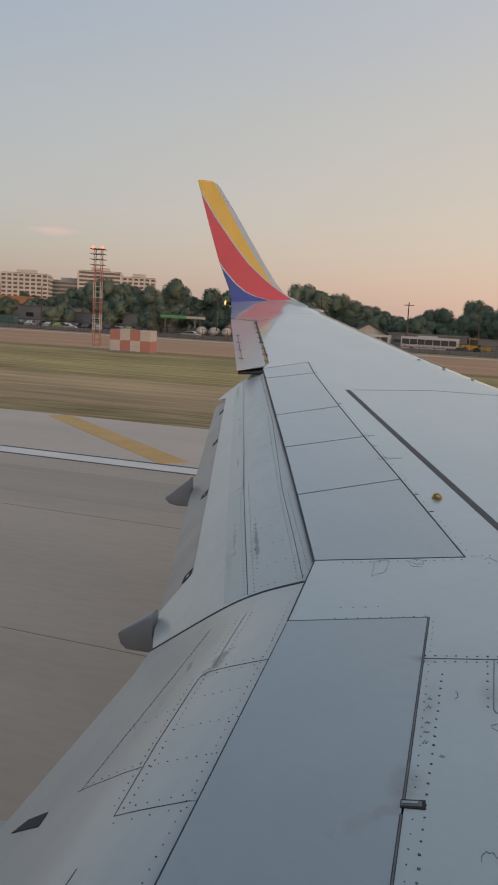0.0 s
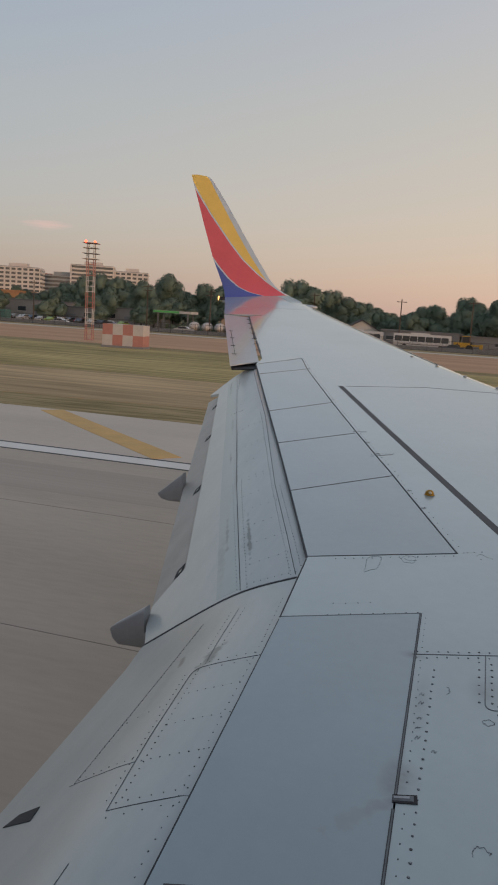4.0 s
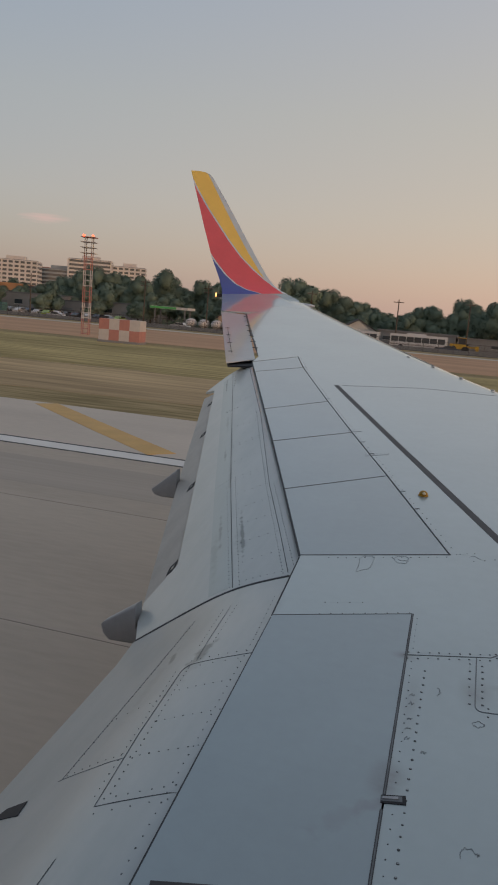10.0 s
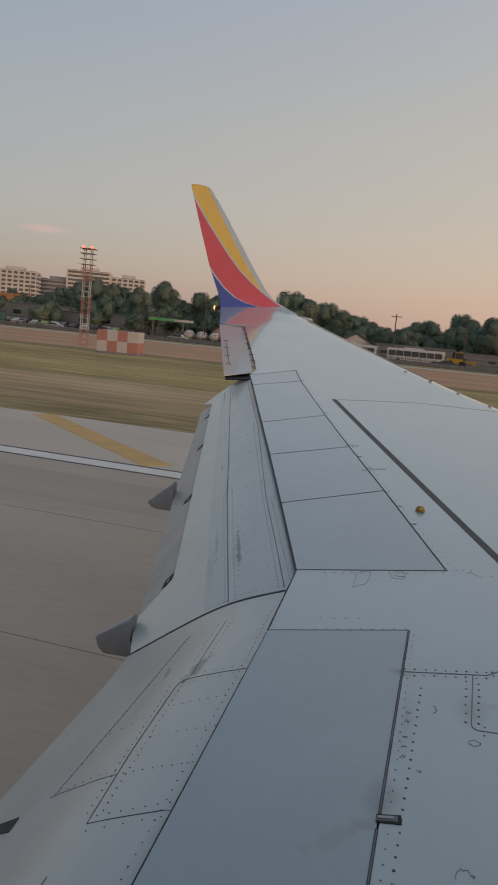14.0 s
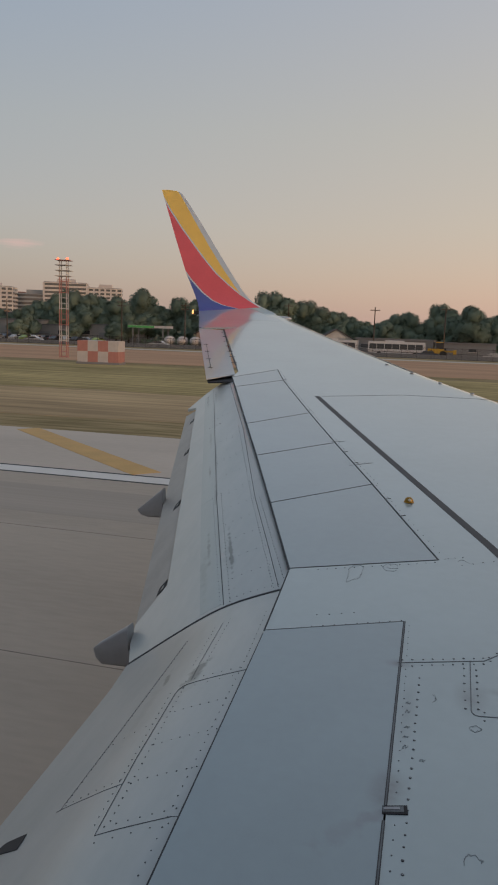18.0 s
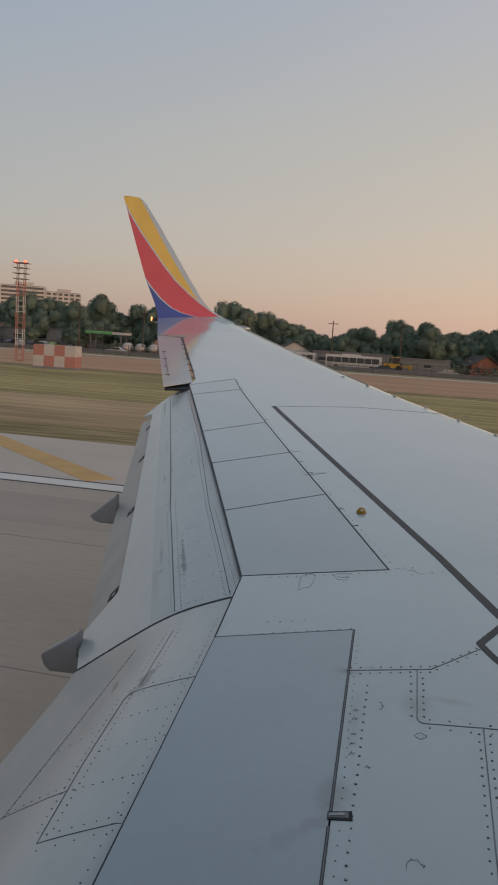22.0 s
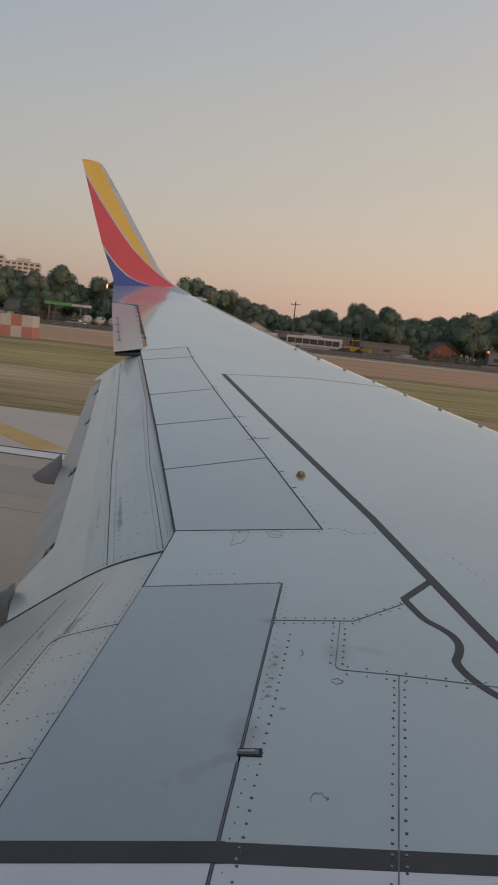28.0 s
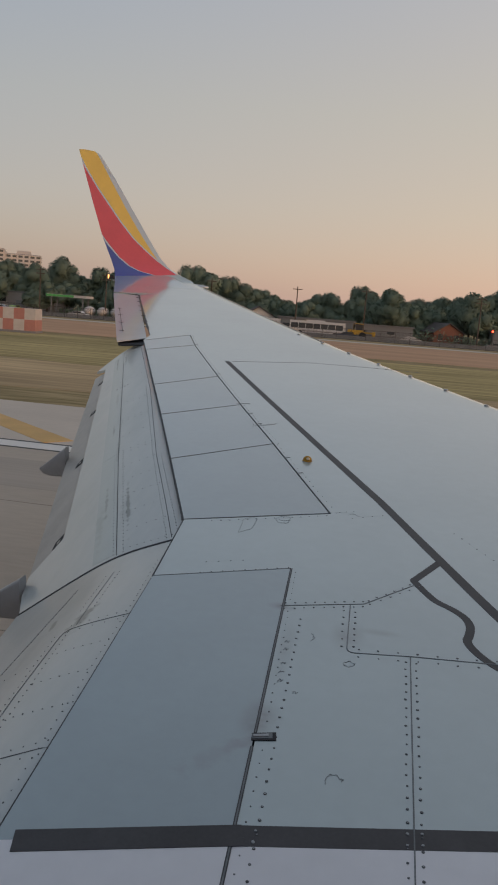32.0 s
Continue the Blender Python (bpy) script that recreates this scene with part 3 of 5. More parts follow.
bmesh.ops.create_cone(bm, cap_ends=True, segments=12, radius1=0.06, radius2=0.06, depth=0.8, matrix=Matrix.Translation((0, 0, 0.58)) @ Matrix.Rotation(radians(90), 4, "X"))
part("axle", bm, alu, gear)

# winglet, in rows from its root to its tip; columns are the edges of the painted bands


def curve(pts, z):
    for (za, xa), (zb, xb) in zip(pts, pts[1:]):
        if za <= z <= zb:
            return xa + (xb - xa) * (z - za) / (zb - za)
    return pts[0][1] if z < pts[0][0] else pts[-1][1]


TE_C = [(0.30, -5.62), (0.409, -5.65), (1.240, -6.041), (1.946, -6.300), (2.985, -6.66)]
LE_C = [(0.30, -3.85), (0.40, -3.95), (0.499, -4.22), (0.578, -4.42), (0.667, -4.552), (0.843, -4.730), (1.28, -5.045), (1.744, -5.365), (2.316, -5.755), (2.828, -6.130), (2.914, -6.215), (2.96, -6.33), (2.985, -6.52)]
BLUE_C = [(0.44, -4.60), (0.498, -4.87), (0.551, -5.155), (0.646, -5.402), (0.823, -5.653), (1.08, -5.909), (1.24, -6.045), (1.4, -6.2), (3.0, -7.4)]
RED_C = [(0.44, -4.10), (0.544, -4.364), (0.641, -4.549), (0.787, -4.791), (0.962, -5.033), (1.214, -5.341), (1.548, -5.650), (1.948, -5.978), (2.183, -6.172), (2.593, -6.470), (2.789, -6.595), (3.0, -6.74)]
YEL_C = [(0.44, -4.10), (0.641, -4.545), (0.789, -4.775), (0.969, -4.930), (1.354, -5.225), (1.82, -5.55), (2.366, -5.905), (2.848, -6.21), (3.0, -6.33)]
winglet_mats = [blue, silver, red, yellow, paint]
ROOT, NR, TIP = 8, 90, 2.985


def winglet_z(k, x):
    """Height of row k over the sloping foot of the painted bands."""
    foot = 0.412 + 0.083 * (x + 5.65)
    return 0.30 + (foot - 0.30) * (k + ROOT) / ROOT if k < 0 else foot + (TIP - foot) * k / NR


def on_row(k, pts, shift=0.0):
    z = winglet_z(k, -5.0)
    for _ in range(8):
        x = curve(pts, z) + shift
        z = winglet_z(k, x)
    return x


bm = bmesh.new()
inner, outer = [], []
for k in range(-ROOT, NR + 1):
    hw = 0.021
    last = on_row(k, LE_C)
    cols = [on_row(k, TE_C)] + [on_row(k, pts, d) for pts in (BLUE_C, RED_C) for d in (-hw, hw)] + [on_row(k, YEL_C), last - 0.02, last]
    for i in range(1, len(cols)):
        cols[i] = max(cols[i - 1] + 0.0004, min(cols[i], last - 0.0004 * (len(cols) - i)))
    ri, ro = [], []
    for i, x in enumerate(cols):
        z = winglet_z(k, x)
        yw = 15.52 + 0.36 * (1 - math.exp(-max(0, z - 0.34) / 0.10)) + 0.04 * (z - 0.3)
        th = 0.05 + 0.05 * (1 - z / 3) if 0 < i < len(cols) - 1 else 0.012
        ri.append(bm.verts.new((x, yw, z + EYE)))
        ro.append(bm.verts.new((x, yw + th, z + EYE)))
    inner.append(ri)
    outer.append(ro)
BAND = [0, 1, 2, 1, 3, 1, 1]
for k in range(len(inner) - 1):
    for i in range(len(BAND)):
        tone = BAND[i] if k >= ROOT else 4
        bm.faces.new((inner[k][i], inner[k][i + 1], inner[k + 1][i + 1], inner[k + 1][i])).material_index = tone
        bm.faces.new((outer[k][i], outer[k + 1][i], outer[k + 1][i + 1], outer[k][i + 1])).material_index = tone
    for i in (0, len(BAND)):
        bm.faces.new((inner[k][i], inner[k + 1][i], outer[k + 1][i], outer[k][i])).material_index = 1
for i in range(len(BAND)):
    bm.faces.new((inner[-1][i], inner[-1][i + 1], outer[-1][i + 1], outer[-1][i])).material_index = 3
part("winglet", bm, winglet_mats, wing, "upswept winglet painted in blue, red and yellow bands")
# blend between wing tip and winglet, with the small nose at its front
up, low = [], []
for i in range(17):
    u, ra, rb = i / 16, [], []
    for j in range(21):
        v = j / 20
        xf = -5.635 + 1.36 * v
        foot = winglet_z(0, xf)
        yf = 15.515 + 0.36 * (1 - math.exp(-max(0, foot - 0.34) / 0.10)) + 0.04 * (foot - 0.3)
        y = 14.6 + (yf - 14.6) * u
        xt = -4.86 - 0.357 * (y - 13.55)
        x = xt + (le(y) - 0.40 - xt) * v
        z = top(x, y) + 0.0015 + (foot + EYE - top(x, yf)) * u * u * (1 - v ** 10)
        ra.append((x, y, z))
        rb.append((x, y, z - 0.04))
    up.append(ra)
    low.append(rb)
blend = part("tip_blend", slab(up, low), paint, wing, "", True)
blend.modifiers.new("edges", "EDGE_SPLIT").split_angle = radians(40)
bm = bmesh.new()
bmesh.ops.create_uvsphere(bm, u_segments=14, v_segments=8, radius=1, matrix=Matrix.Translation((-3.80, 15.47, EYE + 0.30)) @ Matrix.Diagonal((0.26, 0.10, 0.05, 1)))
part("tip_light_fairing", bm, alu, wing, "small rounded lamp fairing", True)
bm = bmesh.new()
box(bm, -5.675, 15.43, EYE + 0.345, -5.58, 15.53, EYE + 0.41)
holder = part("lamp_holder", bm, shade_and_holder, wing, "dark lamp holder")
bm = bmesh.new()
bmesh.ops.create_uvsphere(bm, u_segments=12, v_segments=8, radius=1, matrix=Matrix.Translation((-5.682, 15.44, EYE + 0.385)) @ Matrix.Diagonal((0.018, 0.03, 0.045, 1)))
part("position_lamp", bm, strobe_mat, holder, "small lit orange lamp", True)

# paler colour over the wing root, inside the walkway band
root_pale = material("pale_root_skin", (0.74, 0.74, 0.755), 0.34, 0.0, 0.07, 1.2, 14, coat=0.8)
part("root_patch", patch([(-0.072, -0.30), (1.9, -0.30), (1.9, 2.30), (-0.130, 1.885)], 10, 10, top, 0.004, 0.0007), root_pale, wing, "paler area of the wing root")
part("root_patch", patch([(-0.045, -0.44), (-0.655, -0.44), (-0.735, 1.715), (-0.135, 1.880)], 6, 10, top, 0.004, 0.0022), root_pale, ground_spoiler, "paler area of the wing root")
# seams and markings of the upper skin
# thin dark strips painted as the shadow line below the trailing edges
seams("trailing_gap_shade", [[(-0.668, -0.45), (-0.829, 3.325)], [(-0.832, 3.345), (-0.876, 4.03)]], 0.007, top, dark_line, wing, -0.008)
seams("trailing_gap_shade", [[(-0.880, 4.05), (-1.256, 5.07), (-1.668, 6.175), (-2.060, 7.205), (-2.697, 8.877), (-2.912, 9.425)]], 0.012, top, dark_line, wing, -0.008)
seams("hinge_seam", [[(x - 0.002, y) for x, y in HINGE_DIV]], 0.0052, top, dim, wing, 0.0015)
seams("hinge_seam", [[(-0.1997, 3.60), (-0.1467, 2.33)], [(-0.1447, 2.26), (-0.0697, 0.5)], [(-0.2075, 3.60), (-0.1545, 2.33)], [(-0.1525, 2.26), (-0.0775, 0.5)]], 0.0034, top, dark_line, wing, 0.0025)
seams("seal_strip", [[(-0.2035, 3.598), (-0.1505, 2.33)], [(-0.1485, 2.26), (-0.0735, 0.5)]], 0.0046, top, faint, wing, 0.0022, "grey rubber seal strip")
seams("panel_seam", [[(-0.205, 3.600), (-0.828, 3.332)], [(-0.079, 4.392), (-0.872, 4.046)], [(-2.464, 10.05), (-2.91, 9.432)]], 0.0035, top, faint, wing, 0.0025)
seams("panel_seam", [[(-0.200, 3.215), (0.163, 3.334), (0.391, 3.592)], [(0.103, 3.314), (0.111, 2.950), (0.113, 2.934), (0.119, 2.922), (0.128, 2.915), (0.142, 2.913), (0.363, 2.947), (0.80, 2.99)], [(0.363, 2.947), (0.362, 1.0)],
                   [(-1.575, 8.606), (-0.709, 8.894), (0.103, 8.90), (0.55, 8.86)], [(-0.866, 6.087), (-0.701, 6.20)], [(-1.14, 6.77), (-1.02, 6.80)]], 0.0042, top, faint, wing)
seams("aileron_seam", [[(-4.33, 13.40), (-3.98, 12.49)], [(-3.93, 12.36), (-3.50, 11.24)], [(-3.45, 11.11), (-3.10, 10.20)]], 0.024, top, dark_line, wing, 0.004, "dark hinge gap")
seams("aileron_seam", [[(-4.33, 13.40), (-2.955, 9.82)], [(-4.33, 13.42), (-4.86, 13.55)]], 0.009, top, dark_line, wing, 0.003, "dark hinge gap")
seams("aileron_seam", [[(-3.37, 9.93), (-4.13, 11.87)]], 0.006, top, dark_line, wing)
for k in range(7):
    x, y = lerp((-4.30, 13.30), (-3.08, 10.15), (k + 0.5) / 7)
    part("hinge_hook", strip([(x - 0.055, y + 0.005), (x + 0.02, y + 0.02)], 0.012, top, 0.006, 0.006), dark_line, wing)
for k in range(4):
    x, y = lerp((-4.10, 11.82), (-3.39, 9.98), k / 3)
    part("tab_hook", strip([(x - 0.045, y), (x + 0.02, y + 0.01)], 0.009, top, 0.004, 0.005), dark_line, wing)
# added dark filler and strip, painting the shade of the gap beside the aileron
part("gap_shade_fill", patch([(-2.86, 9.40), (-3.19, 9.29), (-3.36, 9.70), (-2.97, 9.90)], 2, 2, top, 0.02, -0.05), shade_and_holder, wing, "dark fill painted as the shaded gap at the aileron end")
seams("aileron_end_shade", [[(-2.935, 9.64), (-3.07, 9.46)]], 0.02, lambda x, y: top(x, y) - 0.02, shade_and_holder, wing, 0.0, "dark fill painted as the shaded gap at the aileron end")
seams("walkway_line", [[(-1.632, 8.59), (-0.43, 6.03), (0.20, 4.68), (0.69, 3.52), (1.45, 1.8)]], 0.055, top, marking, wing, 0.0014, "black walkway boundary line")
notch = [(0.386, 3.638), (0.430, 3.545), (0.482, 3.45), (0.545, 3.405), (0.60, 3.345), (0.624, 3.27), (0.612, 3.185), (0.590, 3.115), (0.663, 2.985), (0.80, 2.87)]
for _ in range(2):
    notch = notch[:1] + [lerp(p, q, f) for p, q in zip(notch, notch[1:]) for f in (0.25, 0.75)] + notch[-1:]
seams("walkway_line", [[(0.525, 3.895)] + notch], 0.038, top, marking, wing, 0.0014, "thin black outline with a rounded notch")
seams("walkway_line", [[(-0.110, 1.886), (1.25, 2.18)]], 0.075, top, marking, wing, 0.0014, "black walkway boundary line")
seams("walkway_line", [[(-0.700, 1.720), (-0.105, 1.887)]], 0.075, top, marking, ground_spoiler, 0.004, "worn black band")
bm = bmesh.new()
pts = [(-0.62, 1.38), (-0.40, 1.52), (-0.41, 1.38), (-0.18, 1.36), (-0.19, 1.22), (-0.42, 1.24), (-0.45, 1.10)]
a = [bm.verts.new((x, y, top(x, y) + 0.004)) for x, y in pts]
b = [bm.verts.new((x, y, top(x, y) + 0.001)) for x, y in pts]
bm.faces.new(a)
bm.faces.new(b[::-1])
for i in range(len(pts)):
    bm.faces.new((a[i], b[i], b[(i + 1) % len(pts)], a[(i + 1) % len(pts)]))
part("arrow_marking", bm, marking, ground_spoiler, "black arrow")

seams("spoiler_gap", seams_to_come, 0.0055, top, dim, wing, 0.002)


# dark band along the outer leading edge
def nose_z(x, y):
    u = min(0.98, max(0.0, (x - le(y) + 0.42) / 0.42))
    return top(x, y) - (0.30 - 0.013 * y) * (1 - math.sqrt(1 - u * u))


seams("nose_line", [[(le(y) - 0.19 + 0.012 * (y - 10), y) for y in (10.4, 11.0, 11.8, 12.6, 13.4, 14.2, 14.9)]], 0.13, nose_z, dark_line, wing, 0.004, "dark band along the leading edge")

# hinge pocket beside the inboard spoiler, its recess shade laid on as near-black
part("hinge_pocket", patch([(-0.083, 2.346), (-0.160, 2.323), (-0.157, 2.287), (-0.077, 2.306)], 2, 2, top, 0.003, 0.0035), shade_and_holder, wing, "hinge pocket with its recess shade painted near-black")
part("pocket_floor", patch([(-0.094, 2.337), (-0.158, 2.317), (-0.156, 2.295), (-0.090, 2.312)], 2, 2, top, 0.002, 0.0045), faint, wing)
part("hinge_arm", patch([(-0.106, 2.328), (-0.154, 2.313), (-0.153, 2.303), (-0.104, 2.317)], 2, 2, top, 0.003, 0.0075), stud_mat, wing, "worn bare latch arm")

# amber dome fitting and the small studs along the leading edge
bm = bmesh.new()
bmesh.ops.create_uvsphere(bm, u_segments=16, v_segments=8, radius=1, matrix=Matrix.Translation((-0.329, 5.335, top(0, 5.335) + 0.010)) @ Matrix.Diagonal((0.031, 0.029, 0.027, 1)))
dome = part("amber_dome", bm, gold, wing, "small amber dome fitting", True)
bm = bmesh.new()
bmesh.ops.create_cone(bm, cap_ends=True, segments=16, radius1=0.036, radius2=0.033, depth=0.006, matrix=Matrix.Translation((-0.329, 5.335, top(0, 5.335) + 0.004)))
part("base_ring", bm, gold, dome)
bm = bmesh.new()
bmesh.ops.create_uvsphere(bm, u_segments=12, v_segments=6, radius=1, matrix=Matrix.Translation((-0.323, 5.309, top(0, 5.335) + 0.020)) @ Matrix.Diagonal((0.012, 0.006, 0.010, 1)))
part("lens", bm, material("pale_lens", (0.75, 0.66, 0.48), 0.3, 0, 0.05), dome, "pale round lens", True)
for k in range(9):
    y = 10.745 - 0.53 * k
    x = -1.088 + 0.725 * (10.741 - y) - (0.0 if y > 9 else 0.06 * (9 - y))
    bm = bmesh.new()
    bmesh.ops.create_uvsphere(bm, u_segments=10, v_segments=6, radius=1, matrix=Matrix.Translation((x, y, top(x, y) + 0.004)) @ Matrix.Diagonal((0.026, 0.016, 0.010, 1)))
    part("slat_stud", bm, stud_mat, wing, "", True)


# rivets
def rivets(rows, height, r, jitter, ring_mat):
    verts, faces, tones = [], [], []
    for (a, b, step) in rows:
        n = max(1, int(math.hypot(b[0] - a[0], b[1] - a[1]) / step))
        for k in range(n + 1):
            x, y = lerp(a, b, k / n)
            x += random.uniform(-jitter, jitter)
            y += random.uniform(-jitter, jitter)
            z = height(x, y) + 0.0017
            s = r * random.uniform(0.75, 1.15)
            inner = s * random.choice((0.0, 0.0, 0.4, 0.5, 0.6))
            ring = [(math.cos(j * math.pi / 4), math.sin(j * math.pi / 4)) for j in range(8)]
            i = len(verts)
            verts += [(x + inner * c, y + inner * d, z + 0.0003) for c, d in ring]
            verts += [(x + s * c, y + s * d, z) for c, d in ring]
            verts += [(x + s * c, y + s * d, z - 0.003) for c, d in ring]
            for j in range(8):
                q = (j + 1) % 8
                faces += [(i + j, i + 8 + j, i + 8 + q, i + q), (i + 8 + j, i + 16 + j, i + 16 + q, i + 8 + q)]
                tones += [0, 0]
            faces.append(tuple(i + j for j in range(8)))
            tones.append(1)
    me = bpy.data.meshes.new("rivets")
    me.from_pydata(verts, [], faces)
    me.materials.append(ring_mat)
    me.materials.append(rivet_head)
    me.polygons.foreach_set("material_index", tones)
    return me


def add_rivets(rows, height, parent, r=0.0055, jitter=0.002, ring_mat=rivet_mat):
    ob = new("rivets", rivets(rows, height, r, jitter, ring_mat))
    ob.parent = parent
    tagged(ob, "rows of small stained rivets", kind="stuff")


add_rivets([((-0.10, 3.12), (-0.046, 1.0), 0.052), 
            ((-0.18, 3.245), (0.16, 3.358), 0.042), ((-0.18, 3.195), (0.16, 3.31), 0.042), ((0.18, 3.37), (0.37, 3.59), 0.05), ((0.19, 3.34), (0.41, 3.58), 0.06),
            ((0.080, 3.25), (0.088, 2.95), 0.055), ((0.130, 3.25), (0.138, 2.96), 0.042), ((0.16, 2.945), (0.78, 3.01), 0.075), ((0.16, 2.89), (0.78, 2.955), 0.075),
            ((0.344, 2.90), (0.343, 1.0), 0.050), ((0.384, 2.90), (0.385, 1.0), 0.050)], lambda x, y: top(x, y) + 0.0002, wing, 0.0046)
add_rivets([((x, 1.886 + 0.216 * (x + 0.11) + d), (x, 1.886 + 0.216 * (x + 0.11) + d), 1) for x in (-0.073, 0.343, 0.385) for d in (-0.022, 0.020)], lambda x, y: top(x, y) + 0.0012, wing, 0.0046, 0.001, rivet_head)
add_rivets([((-0.178, 3.56), (-0.122, 2.40), 0.055), ((-0.112, 2.25), (-0.085, 1.2), 0.06)], top, wing, 0.0027)
add_rivets([((-0.62, 3.43), (-0.22, 3.605), 0.05), ((-0.72, 4.07), (-0.10, 4.345), 0.05), ((-0.03, 4.42), (0.05, 4.46), 0.03), ((-0.62, 3.55), (-0.45, 3.62), 0.05),
            ((0.62, 4.3), (0.80, 4.0), 0.06), ((0.05, 4.35), (0.22, 4.45), 0.05)], top, wing, 0.0042)
add_rivets([((a[0] + 0.034, a[1] + 0.02), (c[0] + 0.034, c[1] - 0.02), 0.085) for a, c in zip(HINGE_DIV, HINGE_DIV[1:])] + [((-0.87, 6.13), (-0.70, 6.23), 0.03)], top, wing, 0.004)
rows = [((-1.19, 3.96), (-1.82, 5.70), 0.05), ((-1.25, 3.97), (-1.88, 5.68), 0.05), ((-0.875, 3.96), (-1.40, 5.33), 0.045), ((-0.945, 3.97), (-1.47, 5.36), 0.045), ((-1.47, 5.36), (-2.2, 7.4), 0.05), ((-1.85, 5.7), (-2.3, 7.0), 0.05), ((-1.20, 3.99), (-0.92, 3.99), 0.035)]
for y in (4.25, 4.52, 4.80, 5.08, 5.36, 5.66, 5.72, 6.1, 6.5, 6.56, 7.05, 7.1, 8.0):
    rows.append(((te(y) - 0.08, y), (te(y) - 0.30, y - 0.03), 0.045))
add_rivets(rows, on_flap, out_flap, 0.0036, 0.001)
add_rivets([((-2.985, 8.72), (-3.135, 9.17), 0.075), ((-2.895, 8.75), (-3.045, 9.20), 0.10), ((-2.50, 7.72), (-2.62, 7.74), 0.03)], on_flap, out_flap, 0.010, 0.004)
rows = [((-0.925, 3.85), (-0.885, 3.30), 0.05), ((-0.882, 3.28), (-0.79, 1.0), 0.05), ((-1.125, 3.86), (-1.095, 3.30), 0.04), ((-1.20, 3.86), (-1.165, 3.30), 0.04), ((-1.13, 3.08), (-1.06, 2.2), 0.04), ((-1.19, 3.07), (-1.12, 2.2), 0.04), ((-0.84, 3.13), (-1.14, 3.14), 0.04), ((-0.84, 3.065), (-1.13, 3.07), 0.05),
        ((-0.82, 2.20), (-1.07, 2.175), 0.04), ((-0.82, 2.13), (-1.07, 2.10), 0.06), ((-1.345, 3.75), (-1.37, 2.42), 0.037), ((-1.14, 2.44), (-1.36, 2.43), 0.03), ((-1.2, 2.82), (-1.34, 2.80), 0.04), ((-0.90, 3.88), (-1.25, 3.88), 0.035), ((-1.3, 3.87), (-1.75, 3.87), 0.06)]
for y in (2.42, 2.65, 2.88):
    rows.append(((-0.83, y), (-1.09, y - 0.01), 0.036))
add_rivets(rows, on_flap, in_flap, 0.0030, 0.001)

# short hinge fittings across the hinge line, and old sealant traces
for y in (5.36, 5.05, 6.17, 6.47, 7.9, 9.42):
    part("hinge_fitting", strip([(hinge(y) + 0.002, y), (hinge(y) + 0.032, y + 0.014)], 0.006, top, 0.003, 0.004), dim, wing)


trace_mat = material("old_sealant_trace", (0.235, 0.255, 0.262), 0.6, 0.0, 0.5, 60, 200)


def trace(pts, closed=True):
    loop = pts + pts[:1] if closed else pts
    fine, wob = [], random.uniform(0, 6)
    for k in range(len(loop) - 1):
        for s in range(8):
            x, y = lerp(loop[k], loop[k + 1], s / 8)
            q = k * 8 + s
            fine.append((x + 0.0016 * math.sin(q * 0.6 + wob) + random.uniform(-0.0022, 0.0022), y + 0.0030 * math.cos(q * 0.5 + wob) + random.uniform(-0.0045, 0.0045)))
    part("sealant_trace", strip(fine, 0.0009, top, 0.0016, 0.0018), trace_mat, wing)


trace([(-0.557, 4.125), (-0.540, 4.165), (-0.520, 4.181), (-0.49, 4.185), (-0.477, 4.165), (-0.480, 4.09), (-0.480, 4.041), (-0.509, 3.991), (-0.542, 3.955), (-0.545, 4.01), (-0.548, 4.073)])
trace([(-0.38, 4.201), (-0.365, 4.235), (-0.35, 4.255), (-0.32, 4.258), (-0.298, 4.245), (-0.300, 4.20), (-0.307, 4.162), (-0.35, 4.159)])
trace([(-0.36, 4.215), (-0.33, 4.19), (-0.31, 4.21), (-0.29, 4.20)], False)
trace([(0.107, 2.83), (0.118, 2.842), (0.133, 2.844), (0.147, 2.838), (0.150, 2.826), (0.138, 2.814), (0.122, 2.808), (0.110, 2.815)])
trace([(0.100, 2.150), (0.097, 2.170), (0.104, 2.186), (0.120, 2.193), (0.134, 2.190), (0.142, 2.178), (0.150, 2.180), (0.147, 2.166)], False)
part("paint_flake", strip([(0.172, 1.752), (0.182, 1.768), (0.190, 1.782), (0.205, 1.788)], 0.006, top, 0.0025, 0.003), faint, wing, "curled dark paint flake")
part("paint_flake", strip([(0.203, 1.789), (0.232, 1.789), (0.262, 1.797)], 0.0022, top, 0.0025, 0.003), trace_mat, wing, "curled dark paint flake")
trace([(-0.038, 3.012), (-0.028, 3.0), (-0.024, 2.98), (-0.037, 2.955)], False)
trace([(0.02, 4.39), (0.04, 4.42), (0.06, 4.42), (0.09, 4.38)], False)
for x, y in ((-0.137, 2.92), (-0.135, 2.86), (-0.13, 2.76), (-0.128, 2.70), (-0.125, 2.64), (-0.062, 2.58)):
    trace([(x, y), (x + 0.006, y + 0.012), (x + 0.013, y + 0.004), (x + 0.018, y + 0.014)], False)

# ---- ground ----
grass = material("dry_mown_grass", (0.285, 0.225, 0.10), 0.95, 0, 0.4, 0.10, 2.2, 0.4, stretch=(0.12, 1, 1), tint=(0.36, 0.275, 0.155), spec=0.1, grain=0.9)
dirt = material("tan_dry_strip", (0.52, 0.32, 0.20), 0.95, 0, 0.18, 0.15, 3.0, 0.3, stretch=(0.2, 1, 1), spec=0.1)
